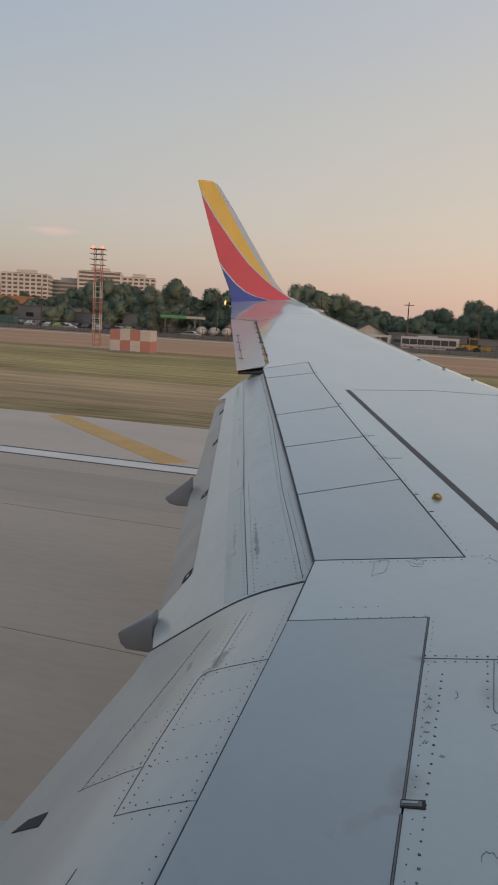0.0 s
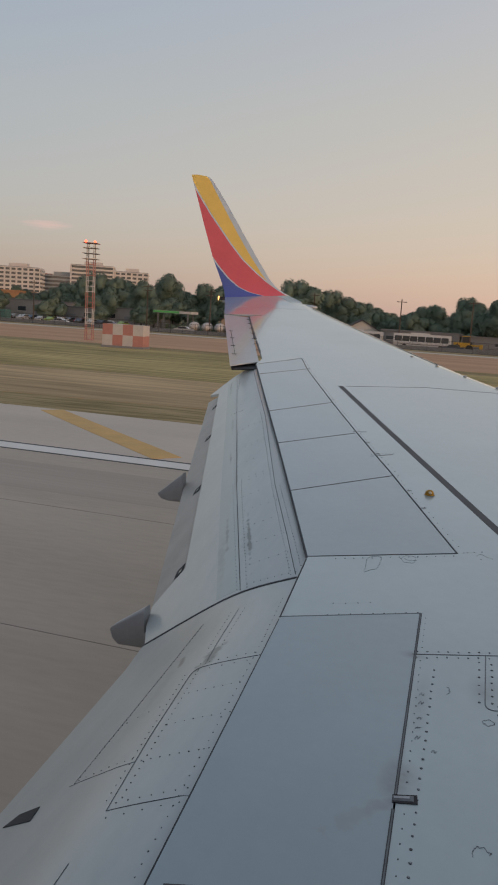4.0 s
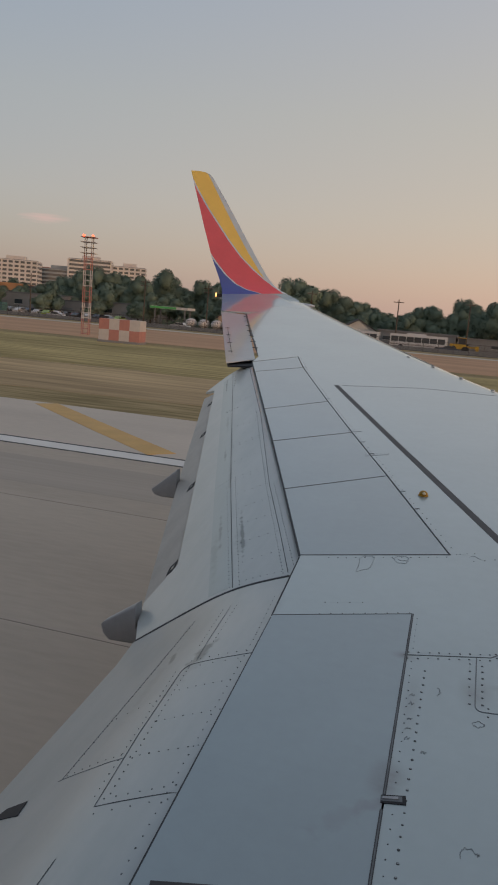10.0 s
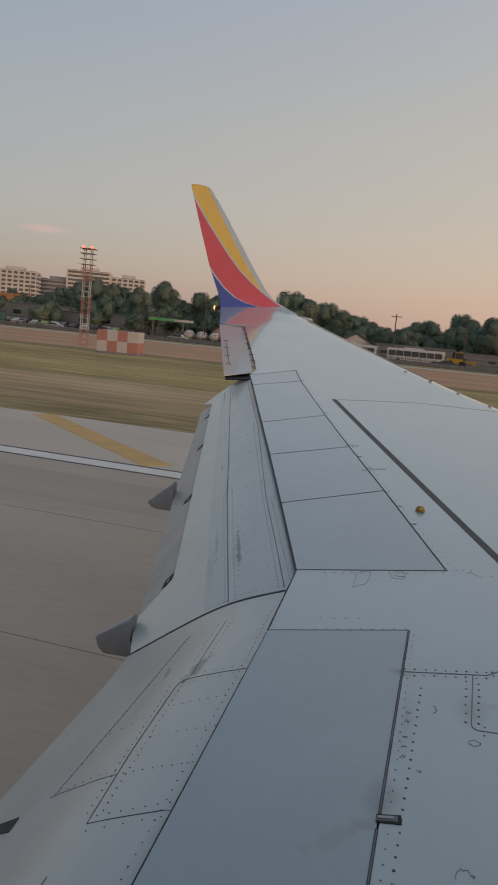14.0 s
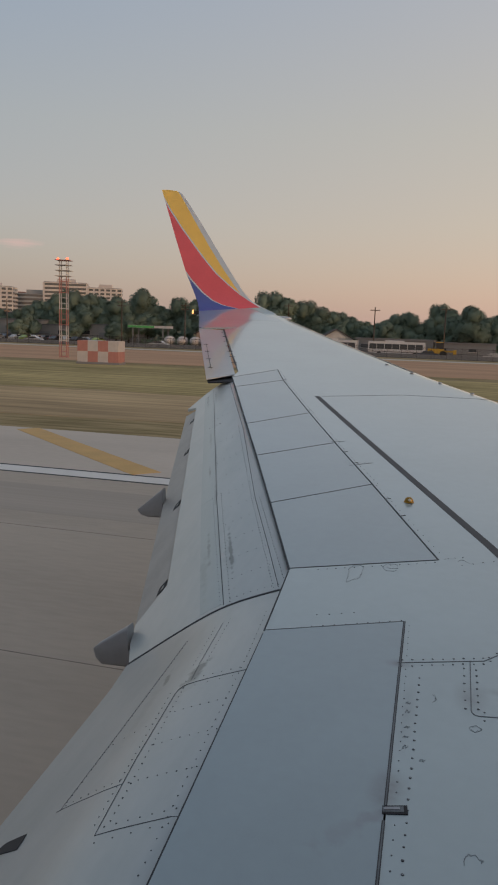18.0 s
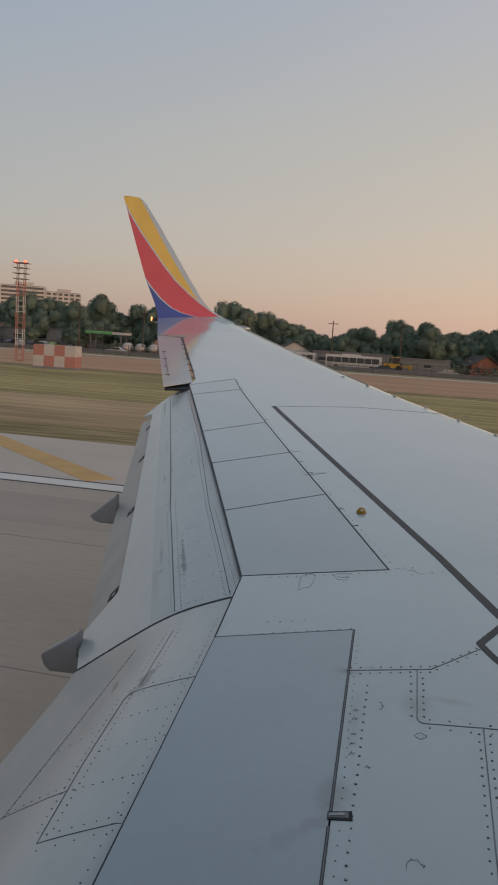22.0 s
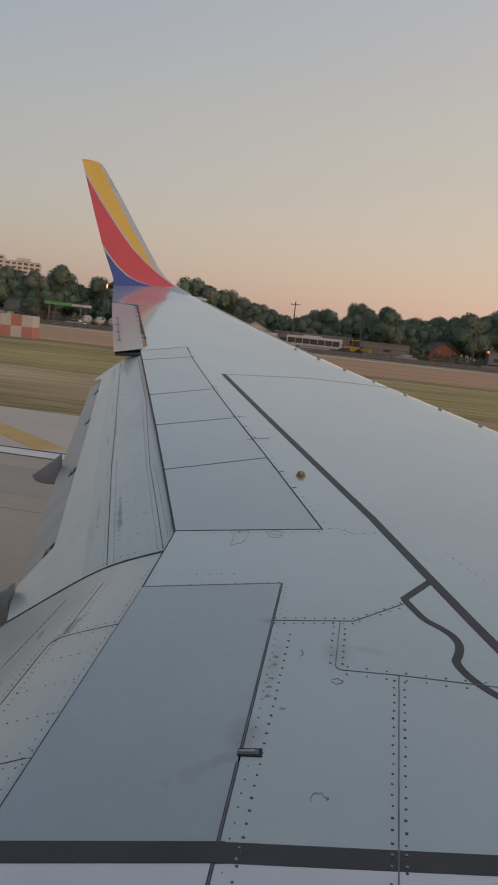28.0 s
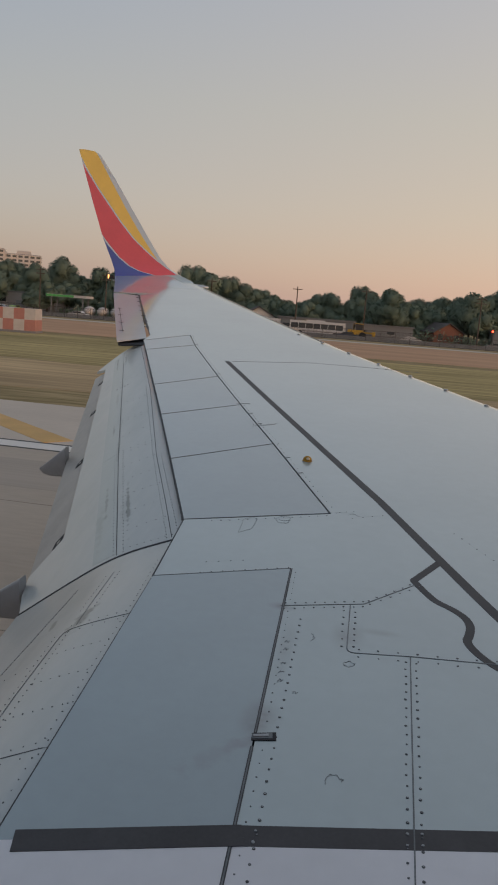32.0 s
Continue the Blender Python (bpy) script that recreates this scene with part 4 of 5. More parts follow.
concrete = material("runway_concrete", (0.462, 0.402, 0.332), 0.85, 0, 0.13, 0.3, 9.0, 0.1, stretch=(0.25, 1, 1), spec=0.3)
shoulder_mat = material("pale_shoulder_concrete", (0.565, 0.495, 0.42), 0.85, 0, 0.10, 0.3, 9.0, 0.1, stretch=(0.3, 1, 1), spec=0.3)
white_line = material("white_runway_paint", (0.72, 0.70, 0.66), 0.6, 0, 0.08, 1.0, 14, 0.05)
black_edge = material("black_line_border", (0.035, 0.035, 0.035), 0.7, 0, 0.2, 1.0, 10)
yellow_line = material("yellow_taxi_paint", (0.60, 0.36, 0.11), 0.6, 0, 0.12, 1.0, 14, 0.05)
asphalt = material("road_asphalt", (0.062, 0.060, 0.058), 0.9, 0, 0.2, 0.4, 12, 0.1, spec=0.2)


def sheet(name, x0, y0, x1, y1, z, mat, label, category, kind="structure", nx=1):
    bm = bmesh.new()
    box(bm, x0, y0, z - 0.3, x1, y1, z)
    ob = part(name, bm, mat)
    return tagged(ob, label, category, "", kind)


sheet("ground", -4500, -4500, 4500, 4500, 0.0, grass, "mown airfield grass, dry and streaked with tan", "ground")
sheet("runway", -1500, -24, 1500, 18.90, 0.03, concrete, "grey concrete runway with worn tyre streaks", "runway")
sheet("paved_shoulder", -1500, 19.95, 1500, 27.5, 0.025, shoulder_mat, "pale concrete runway shoulder", "pavement")
sheet("line_border", -1500, 18.90, 1500, 19.04, 0.032, black_edge, "black border of the runway edge line", "marking")
sheet("edge_line", -1500, 19.04, 1500, 19.79, 0.034, white_line, "white painted runway edge line", "marking")
sheet("line_border", -1500, 19.79, 1500, 19.95, 0.032, black_edge, "black border of the runway edge line", "marking")
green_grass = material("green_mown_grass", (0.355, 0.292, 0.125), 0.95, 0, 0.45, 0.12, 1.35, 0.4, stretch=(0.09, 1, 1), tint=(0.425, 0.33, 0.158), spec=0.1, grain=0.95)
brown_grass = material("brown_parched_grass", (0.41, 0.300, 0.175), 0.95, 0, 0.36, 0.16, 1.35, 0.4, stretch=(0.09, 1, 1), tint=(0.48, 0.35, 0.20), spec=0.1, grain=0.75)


def field(name, y0, y1, z, mat, label, wob):
    """A mown band with uneven long sides."""
    up, low = [], []
    for k in range(241):
        x = -240 + 1.6 * k
        a = y0 + wob * noise.noise(Vector((x * 0.05, y0, 1.0))) + 0.4 * wob * noise.noise(Vector((x * 0.3, y0, 2.0)))
        c = y1 + wob * noise.noise(Vector((x * 0.04, y1, 5.0))) + 0.4 * wob * noise.noise(Vector((x * 0.3, y1, 6.0)))
        up.append([(x, a + (c - a) * j / 6, z) for j in range(7)])
        low.append([(x, a + (c - a) * j / 6, z - 0.05) for j in range(7)])
    tagged(part(name, slab(up, low), mat), label, "ground", "", "structure")


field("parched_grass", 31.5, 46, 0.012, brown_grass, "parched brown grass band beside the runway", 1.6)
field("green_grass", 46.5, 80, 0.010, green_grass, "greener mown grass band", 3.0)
sheet("dry_strip", -1500, 86, 1500, 138, 0.02, dirt, "tan strip of dry bare soil", "ground")
sheet("perimeter_road", -1500, 140, 1500, 146, 0.035, shoulder_mat, "narrow pale concrete road along the airfield fence", "road")
sheet("outer_road", -1500, 160, 1500, 171, 0.03, asphalt, "dark asphalt road behind the fence", "road")
bm = bmesh.new()
pts = [(-17.0, 27.2), (-14.4, 25.0), (-11.8, 22.8), (-8.8, 20.3)]
part_rows = [[(x - 0.30, y - 0.36, 0.035), (x + 0.30, y + 0.36, 0.035)] for x, y in pts]
yl = part("taxi_line", slab(part_rows, [[(x, y, z - 0.012) for x, y, z in r] for r in part_rows]), yellow_line)
tagged(yl, "curved yellow taxi line painted on the shoulder", "marking", "", "structure")
joint_mat = material("grey_joint_filler", (0.20, 0.175, 0.15), 0.85, 0, 0.2, 0.3, 6)
for y in (2.6, 8.2, 13.8):
    sheet("slab_joint", -1500, y, 1500, y + 0.018, 0.0325, joint_mat, "dark lengthwise joint between runway slabs", "joint")
sheet("rubber_streak", -1500, 14.9, 1500, 17.6, 0.0315, material("worn_grey_concrete", (0.415, 0.365, 0.31), 0.85, 0, 0.14, 0.2, 4.0, 0.1, stretch=(0.03, 1.5, 1), spec=0.3), "browner worn lane along the runway edge", "marking")

# ---- trees ----
bark = material("grey_bark", (0.075, 0.060, 0.045), 0.9, 0, 0.3, 3, 20, 0.4)
# foliage colour lifted to stand in for haze over the distant trees
leaf = material("haze_lifted_foliage", (0.178, 0.232, 0.176), 0.9, 0, 0.12, 0.35, 2.5, 0, tint=(0.20, 0.257, 0.195), rnd=0.12, spec=0.05)


def tree_meshes(seed, h, spread):
    rnd = random.Random(seed)
    bm = bmesh.new()

    def limb(p, q, r0, r1, n=7):
        p, q = Vector(p), Vector(q)
        d = (q - p).normalized()
        s = d.orthogonal().normalized()
        t = d.cross(s)
        a = [bm.verts.new(p + (s * math.cos(2 * math.pi * k / n) + t * math.sin(2 * math.pi * k / n)) * r0) for k in range(n)]
        b = [bm.verts.new(q + (s * math.cos(2 * math.pi * k / n) + t * math.sin(2 * math.pi * k / n)) * r1) for k in range(n)]
        for k in range(n):
            bm.faces.new((a[k], a[(k + 1) % n], b[(k + 1) % n], b[k]))
        bm.faces.new(b)

    limb((0, 0, -0.2), (0.1, 0, h * 0.34), 0.32, 0.22)
    lobes = []
    for k in range(rnd.randint(8, 11)):
        a = 2 * math.pi * k / 9 + rnd.uniform(-0.4, 0.4)
        r = spread * rnd.uniform(0.25, 0.72)
        z = h * rnd.uniform(0.36, 0.80)
        c = Vector((r * math.cos(a), r * math.sin(a), z))
        lobes.append((c, spread * rnd.uniform(0.30, 0.48), h * rnd.uniform(0.12, 0.19)))
        limb((0.1, 0, h * 0.30), c, 0.13, 0.04, 5)
    lobes.append((Vector((rnd.uniform(-1, 1), 0, h * 0.84)), spread * 0.36, h * 0.15))
    lobes.append((Vector((0, 0, h * 0.5)), spread * 0.6, h * 0.25))
    trunk = bpy.data.meshes.new("trunk")
    bm.to_mesh(trunk)
    bm.free()
    trunk.materials.append(bark)
    verts, faces, ways = [], [], []
    for c, rr, rz in lobes:
        n = int(980 * (rr / 2.0) ** 1.5) + 480
        for k in range(n):
            d = Vector((rnd.gauss(0, 1), rnd.gauss(0, 1), rnd.gauss(0, 1))).normalized()
            f = rnd.uniform(0.62, 1.16)
            p = c + Vector((d.x * rr * f, d.y * rr * f, d.z * rz * f))
            s = rnd.uniform(0.10, 0.24)
            u = Vector((rnd.gauss(0, 1), rnd.gauss(0, 1), rnd.gauss(0, 0.6))).normalized()
            if u.dot(d) < 0:
                u = -u
            w = u.orthogonal().normalized()
            v = u.cross(w)
            i = len(verts)
            ways += [(d * 0.6 + 0.12 * u + Vector((0, 0, 0.45))).normalized()] * 4
            verts += [p + w * s, p + v * s * 0.7 + u * s * 0.3, p - w * s, p - v * s * 0.7 - u * s * 0.2]
            faces += [(i, i + 1, i + 2), (i, i + 2, i + 3)]
    for c, rr, rz in lobes:           # dense heart of each clump
        i = len(verts)
        for a in range(5):
            for k in range(8):
                th, ph = math.pi * (a + 0.5) / 5, 2 * math.pi * (k + 0.5 * (a % 2)) / 8
                d = Vector((math.sin(th) * math.cos(ph), math.sin(th) * math.sin(ph), math.cos(th)))
                f = rnd.uniform(0.66, 0.90)
                verts.append(c + Vector((d.x * rr * f, d.y * rr * f, d.z * rz * f)))
                ways.append((d * 0.7 + Vector((0, 0, 0.35))).normalized())
        for a in range(4):
            for k in range(8):
                faces.append((i + a * 8 + k, i + a * 8 + 8 + k, i + a * 8 + 8 + (k + 1) % 8, i + a * 8 + (k + 1) % 8))
        faces.append(tuple(i + k for k in range(8)))
        faces.append(tuple(i + 39 - k for k in range(8)))
    crown = bpy.data.meshes.new("crown")
    crown.from_pydata(verts, [], faces)
    crown.materials.append(leaf)
    crown.polygons.foreach_set("use_smooth", [True] * len(crown.polygons))
    crown.normals_split_custom_set_from_vertices(ways)
    return trunk, crown


KINDS = [tree_meshes(11, 12.0, 5.4), tree_meshes(12, 13.5, 6.0), tree_meshes(13, 10.5, 5.0), tree_meshes(14, 9.0, 4.4), tree_meshes(15, 14.5, 5.2), tree_meshes(16, 7.0, 4.2)]


def tree(x, y, kind, turn, size):
    t = thing("tree", "broad dark green tree with an uneven crown", "tree", (x, y, 0), turn, "trees beyond the airfield fence")
    t.scale = (size, size, size)
    for nm, me in zip(("trunk", "crown"), KINDS[kind]):
        o = new(nm, me)
        o.parent = t


rt = random.Random(5)
az = -17.0
while az < 39:                        # front row
    y = rt.uniform(184, 200) if az < 24.5 else rt.uniform(205, 222)
    low = 1.0 if az < -5 else 0.82 if az < 3 else 0.72 if az < 11 else 0.92 if az < 31 else 0.66
    tree(-y * math.tan(radians(az)), y, rt.randrange(6), rt.uniform(0, 360), rt.uniform(0.75, 1.08) * low)
    az += rt.uniform(0.8, 1.7)
az = -18.0
while az < 40:                        # back rows
    y = rt.uniform(226, 262)
    low = 0.98 if az < -5 else 0.80 if az < 3 else 0.68 if az < 11 else 0.92 if az < 31 else 0.72
    tree(-y * math.tan(radians(az)), y, rt.choice((0, 1, 4, 2)), rt.uniform(0, 360), rt.uniform(0.95, 1.32) * low)
    az += rt.uniform(0.55, 1.15)
for az, y, k, size in ((24.9, 184, 3, 0.9), (25.8, 182.5, 5, 0.8), (28.3, 188, 2, 0.85), (28.9, 184, 5, 0.7), (31.9, 189, 3, 0.8), (32.6, 186, 5, 0.8), (35.9, 190, 2, 0.7)):
    tree(-y * math.tan(radians(az)), y, k, 70 * az, size)
# undergrowth along the fence line, too dense to count
verts, faces = [], []
for k in range(60000):
    az = rt.uniform(-19, 38)
    y = rt.uniform(178, 206) if az < 24 else rt.uniform(280, 300)
    x = -y * math.tan(radians(az))
    h = 1.6 + 2.6 * noise.noise(Vector((x * 0.06, y * 0.06, 3.1))) + 1.4 * noise.noise(Vector((x * 0.25, y * 0.2, 9.0)))
    if h < 0.3:
        continue
    p = Vector((x, y, rt.uniform(0.0, max(0.4, h)) + (0.3 if az > 24 else 0)))
    s = rt.uniform(0.14, 0.34)
    u = Vector((rt.gauss(0, 1), rt.gauss(0, 1), rt.gauss(0, 0.6))).normalized()
    w = u.orthogonal().normalized()
    v = u.cross(w)
    i = len(verts)
    verts += [p + w * s, p + v * s * 0.7, p - w * s, p - v * s * 0.7]
    faces += [(i, i + 1, i + 2), (i, i + 2, i + 3)]
me = bpy.data.meshes.new("undergrowth")
me.from_pydata(verts, [], faces)
me.materials.append(leaf)
tagged(new("undergrowth", me), "dark green bushes and scrub under the trees", "bushes", "", "stuff")

# ---- buildings and things beyond the fence ----
white_wall = material("white_metal_wall", (0.50, 0.49, 0.47), 0.6, 0, 0.08, 0.6, 6, 0.05)
shed_wall = material("grey_beige_metal_wall", (0.27, 0.26, 0.25), 0.6, 0, 0.10, 0.6, 6, 0.05)
grey_wall = material("grey_metal_wall", (0.20, 0.205, 0.215), 0.6, 0, 0.08, 0.6, 6, 0.05)
brick_wall = material("tan_stucco_wall", (0.36, 0.28, 0.21), 0.8, 0, 0.12, 0.6, 8, 0.1)
office_wall = material("pale_precast_wall", (0.58, 0.54, 0.51), 0.7, 0, 0.08, 0.1, 2, 0.0)
glass_wall = material("blue_grey_curtain_wall", (0.22, 0.26, 0.29), 0.3, 0, 0.08, 0.1, 2, 0.0, coat=0.4)
red_wall = material("red_brick_wall", (0.20, 0.085, 0.06), 0.8, 0, 0.15, 0.5, 8, 0.1)
roof_mat = material("grey_roof_sheet", (0.17, 0.17, 0.175), 0.6, 0, 0.12, 0.5, 5)
shingle = material("brown_roof_shingle", (0.085, 0.075, 0.07), 0.85, 0, 0.2, 1.0, 10)
pane_mat = material("dark_window_glass", (0.045, 0.055, 0.065), 0.12, 0, 0.3, 0.3, 4, coat=0.5)
metal_mat = material("galvanised_steel", (0.25, 0.25, 0.25), 0.45, 0.6, 0.15, 2, 20)
wood_mat = material("weathered_pole_wood", (0.10, 0.078, 0.06), 0.85, 0, 0.25, 2, 20)
fence_mat = material("dark_fence_steel", (0.05, 0.05, 0.052), 0.6, 0.2, 0.2, 2, 20)
mast_red = material("red_mast_paint", (0.42, 0.19, 0.16), 0.5, 0, 0.1, 2, 20)
mast_white = material("white_mast_paint", (0.50, 0.47, 0.45), 0.5, 0, 0.1, 2, 20)


def from_az(az, y):
    return -y * math.tan(radians(az)), y


def place(az, y, turn=0):
    x, yy = from_az(az, y)
    return (x, yy, 0), turn


def boxpart(name, lo, hi, mat, parent, label=""):
    bm = bmesh.new()
    box(bm, *lo, *hi)
    return part(name, bm, mat, parent, label)


def warehouse(az, y, w, d, h, wall, turn=0, bays=4, label="low white metal warehouse with dark openings"):
    at, t = place(az, y, turn)
    b = thing("warehouse", label, "warehouse", at, t)
    boxpart("wall", (-w / 2, 0, 0), (w / 2, d, h), wall, b)
    bm = bmesh.new()
    box(bm, -w / 2 - 0.3, -0.3, h + 0.004, w / 2 + 0.3, d + 0.3, h + 0.35)
    part("roof", bm, roof_mat, b)
    for k in range(bays):
        x = -w / 2 + w * (k + 0.5) / bays
        if k % 2:
            boxpart("door", (x - w / bays * 0.28, -0.06, 0.0), (x + w / bays * 0.28, -0.004, h * 0.58), grey_wall, b)
        else:
            win = boxpart("window", (x - w / bays * 0.25, -0.07, h * 0.45), (x + w / bays * 0.25, -0.004, h * 0.68), pane_mat, b)
            boxpart("sill", (x - w / bays * 0.27, -0.12, h * 0.42), (x + w / bays * 0.27, -0.004, h * 0.445), white_wall, win)
    return b


def house(az, y, w, d, h, wall, turn=0, label="small house with a dark gabled roof"):
    at, t = place(az, y, turn)
    b = thing("house", label, "house", at, t)
    bm = bmesh.new()
    box(bm, -w / 2, 0, 0, w / 2, d, h)
    v = [bm.verts.new(c) for c in ((-w / 2, 0, h), (w / 2, 0, h), (0, 0, h + w * 0.28), (-w / 2, d, h), (w / 2, d, h), (0, d, h + w * 0.28))]
    bm.faces.new(v[:3])
    bm.faces.new(v[3:][::-1])
    part("wall", bm, wall, b)
    bm = bmesh.new()
    up, low = [], []
    for x, z in ((-w / 2 - 0.5, h - 0.25), (0, h + w * 0.28 + 0.05), (w / 2 + 0.5, h - 0.25)):
        up.append([(x, -0.5, z + 0.2), (x, d + 0.5, z + 0.2)])
        low.append([(x, -0.5, z), (x, d + 0.5, z)])
    part("roof", slab(up, low), shingle, b)
    for x in (-w * 0.28, w * 0.28):
        win = boxpart("window", (x - 0.55, -0.05, 1.0), (x + 0.55, -0.004, 2.3), pane_mat, b)
        boxpart("frame", (x - 0.65, -0.09, 0.88), (x + 0.65, -0.055, 1.0), white_wall, win)
    boxpart("door", (-0.5, -0.05, 0.0), (0.5, -0.004, 2.1), red_wall, b)
    return b


def office(az, y, w, d, floors, wall, grid, turn=0, label="pale office tower with rows of dark windows"):
    at, t = place(az, y, turn)
    h = floors * 3.9
    b = thing("office_tower", label, "office building", at, t)
    boxpart("wall", (-w / 2, 0, 0), (w / 2, d, h), wall, b)
    boxpart("roof", (-w / 2 + 1, 1, h + 0.004), (w / 2 - 1, d - 1, h + 0.5), roof_mat, b)
    boxpart("plant_room", (-w * 0.2, d * 0.3, h + 0.504), (w * 0.2, d * 0.7, h + 4.0), wall, b)
    n = max(1, int(w / 5.0)) if grid else 1
    bm = bmesh.new()
    ww = w / n
    box(bm, -ww * 0.34 if grid else -ww * 0.46, -0.12, 0, ww * 0.34 if grid else ww * 0.46, -0.004, 2.1)
    me = bpy.data.meshes.new("window")
    bm.to_mesh(me)
    bm.free()
    me.materials.append(pane_mat)
    nd = max(1, int(d / 5.0)) if grid else 1
    bm = bmesh.new()
    dw = d / nd
    box(bm, 0.004, -dw * 0.34 if grid else -dw * 0.46, 0, 0.12, dw * 0.34 if grid else dw * 0.46, 2.1)
    ms = bpy.data.meshes.new("window")
    bm.to_mesh(ms)
    bm.free()
    ms.materials.append(pane_mat)
    for f in range(1, floors):
        for k in range(n):
            o = new("window", me)
            o.parent, o.location = b, (-w / 2 + ww * (k + 0.5), 0, f * 3.9 + 0.9)
        for k in range(nd):
            o = new("window", ms)
            o.parent, o.location = b, (w / 2, dw * (k + 0.5), f * 3.9 + 0.9)
    return b


office(34.6, 640, 44, 30, 10, office_wall, True, 24, "tall pale office tower with a grid of dark windows")
office(31.6, 690, 40, 28, 9, glass_wall, False, 24, "office tower with bands of blue-grey glass")
office(29.4, 700, 44, 28, 12, office_wall, False, 24, "broad office block with bands of dark windows")
office(37.6, 690, 44, 28, 8, red_wall, True, 24, "brown brick office block with small windows")
office(26.6, 720, 34, 22, 11, office_wall, True, 24, "distant pale office block")
office(32.9, 900, 60, 30, 11, red_wall, False, 24, "dark brown office slab behind the towers")
warehouse(34.2, 196, 26, 8, 5.4, shed_wall, 0, 5, "low grey-beige metal warehouse with dark openings")
warehouse(30.2, 194, 22, 9, 4.2, shed_wall, 0, 4, "low grey-beige workshop with a row of windows")
warehouse(32.2, 245, 34, 18, 8.2, grey_wall, 0, 3, "large grey metal hangar behind the workshops")
warehouse(26.6, 188, 18, 12, 4.6, shed_wall, 0, 3, "grey-beige two-storey building beside the trees")
warehouse(5.4, 176, 17, 8, 3.4, grey_wall, 0, 4, "long low grey building behind the fence")
warehouse(0.4, 178, 13, 9, 3.0, grey_wall, 0, 4, "long grey shed with a flat roof")
warehouse(-9.5, 177, 14, 9, 3.6, grey_wall, 0, 3, "low grey shed beside the road")
house(18.6, 178, 9, 12, 3.4, brick_wall, 8, "tan house with a gabled dark roof")
house(15.6, 180, 8, 11, 3.0, white_wall, -12, "white house with a gabled dark roof")
house(-4.2, 180, 7, 9, 2.7, red_wall, 20, "small brick house with a gabled dark roof")
house(9.6, 180, 8, 12, 3.1, white_wall, 15, "white house with a gabled dark roof")


def pole(az, y, h, arms):
    at, t = place(az, y, 10)
    p = thing("utility_pole", "weathered wooden utility pole with crossarm", "utility pole", at, t, "poles along the road")
    bm = bmesh.new()
    bmesh.ops.create_cone(bm, cap_ends=True, segments=10, radius1=0.17, radius2=0.11, depth=h, matrix=Matrix.Translation((0, 0, h / 2)))
    part("post", bm, wood_mat, p)
    for k in range(arms):
        arm = boxpart("crossarm", (-1.1, -0.06, h - 0.7 - k * 0.9), (1.1, 0.06, h - 0.55 - k * 0.9), wood_mat, p)
        for x in (-0.95, -0.4, 0.4, 0.95):
            bm = bmesh.new()
            bmesh.ops.create_cone(bm, cap_ends=True, segments=6, radius1=0.05, radius2=0.03, depth=0.18, matrix=Matrix.Translation((x, 0, h - 0.46 - k * 0.9)))
            part("insulator", bm, metal_mat, arm)


for az, h, arms in ((33.4, 10.5, 1), (25.4, 11, 2), (20.8, 10.5, 2), (13.2, 11, 1), (6.9, 10.5, 1), (1.9, 11, 1), (-6.2, 11, 2), (-11.5, 10.5, 1)):
    pole(az, 174.5, h, arms)

# airfield fence: posts and rails
fence = thing("airfield_fence", "dark wire fence with thin posts along the airfield", "fence", (0, 156, 0), 0)
bm = bmesh.new()
bmesh.ops.create_cone(bm, cap_ends=True, segments=6, radius1=0.04, radius2=0.04, depth=2.4, matrix=Matrix.Translation((0, 0, 1.2)))
post_mesh = bpy.data.meshes.new("post")
bm.to_mesh(post_mesh)
bm.free()
post_mesh.materials.append(fence_mat)
for k in range(70):
    o = new("post", post_mesh)
    o.parent, o.location = fence, (-135 + 2.9 * k, 0, 0)
for z in (0.08, 1.15, 2.2):
    boxpart("rail", (-135, -0.03, z), (66, 0.03, z + 0.06), fence_mat, fence)
for k in range(24):
    boxpart("wire", (-135, -0.008, 0.2 + k * 0.085), (66, 0.008, 0.212 + k * 0.085), fence_mat, fence)

# low concrete barrier along the outer road
boxpart_b = thing("road_barrier", "low grey concrete barrier along the road", "barrier", (0, 158.6, 0), 0)
boxpart("base", (-150, -0.3, 0), (70, 0.3, 0.3), grey_wall, boxpart_b)
boxpart("top", (-150, -0.12, 0.304), (70, 0.12, 0.85), grey_wall, boxpart_b)


# parked and waiting cars on the outer road
car_mats = {}


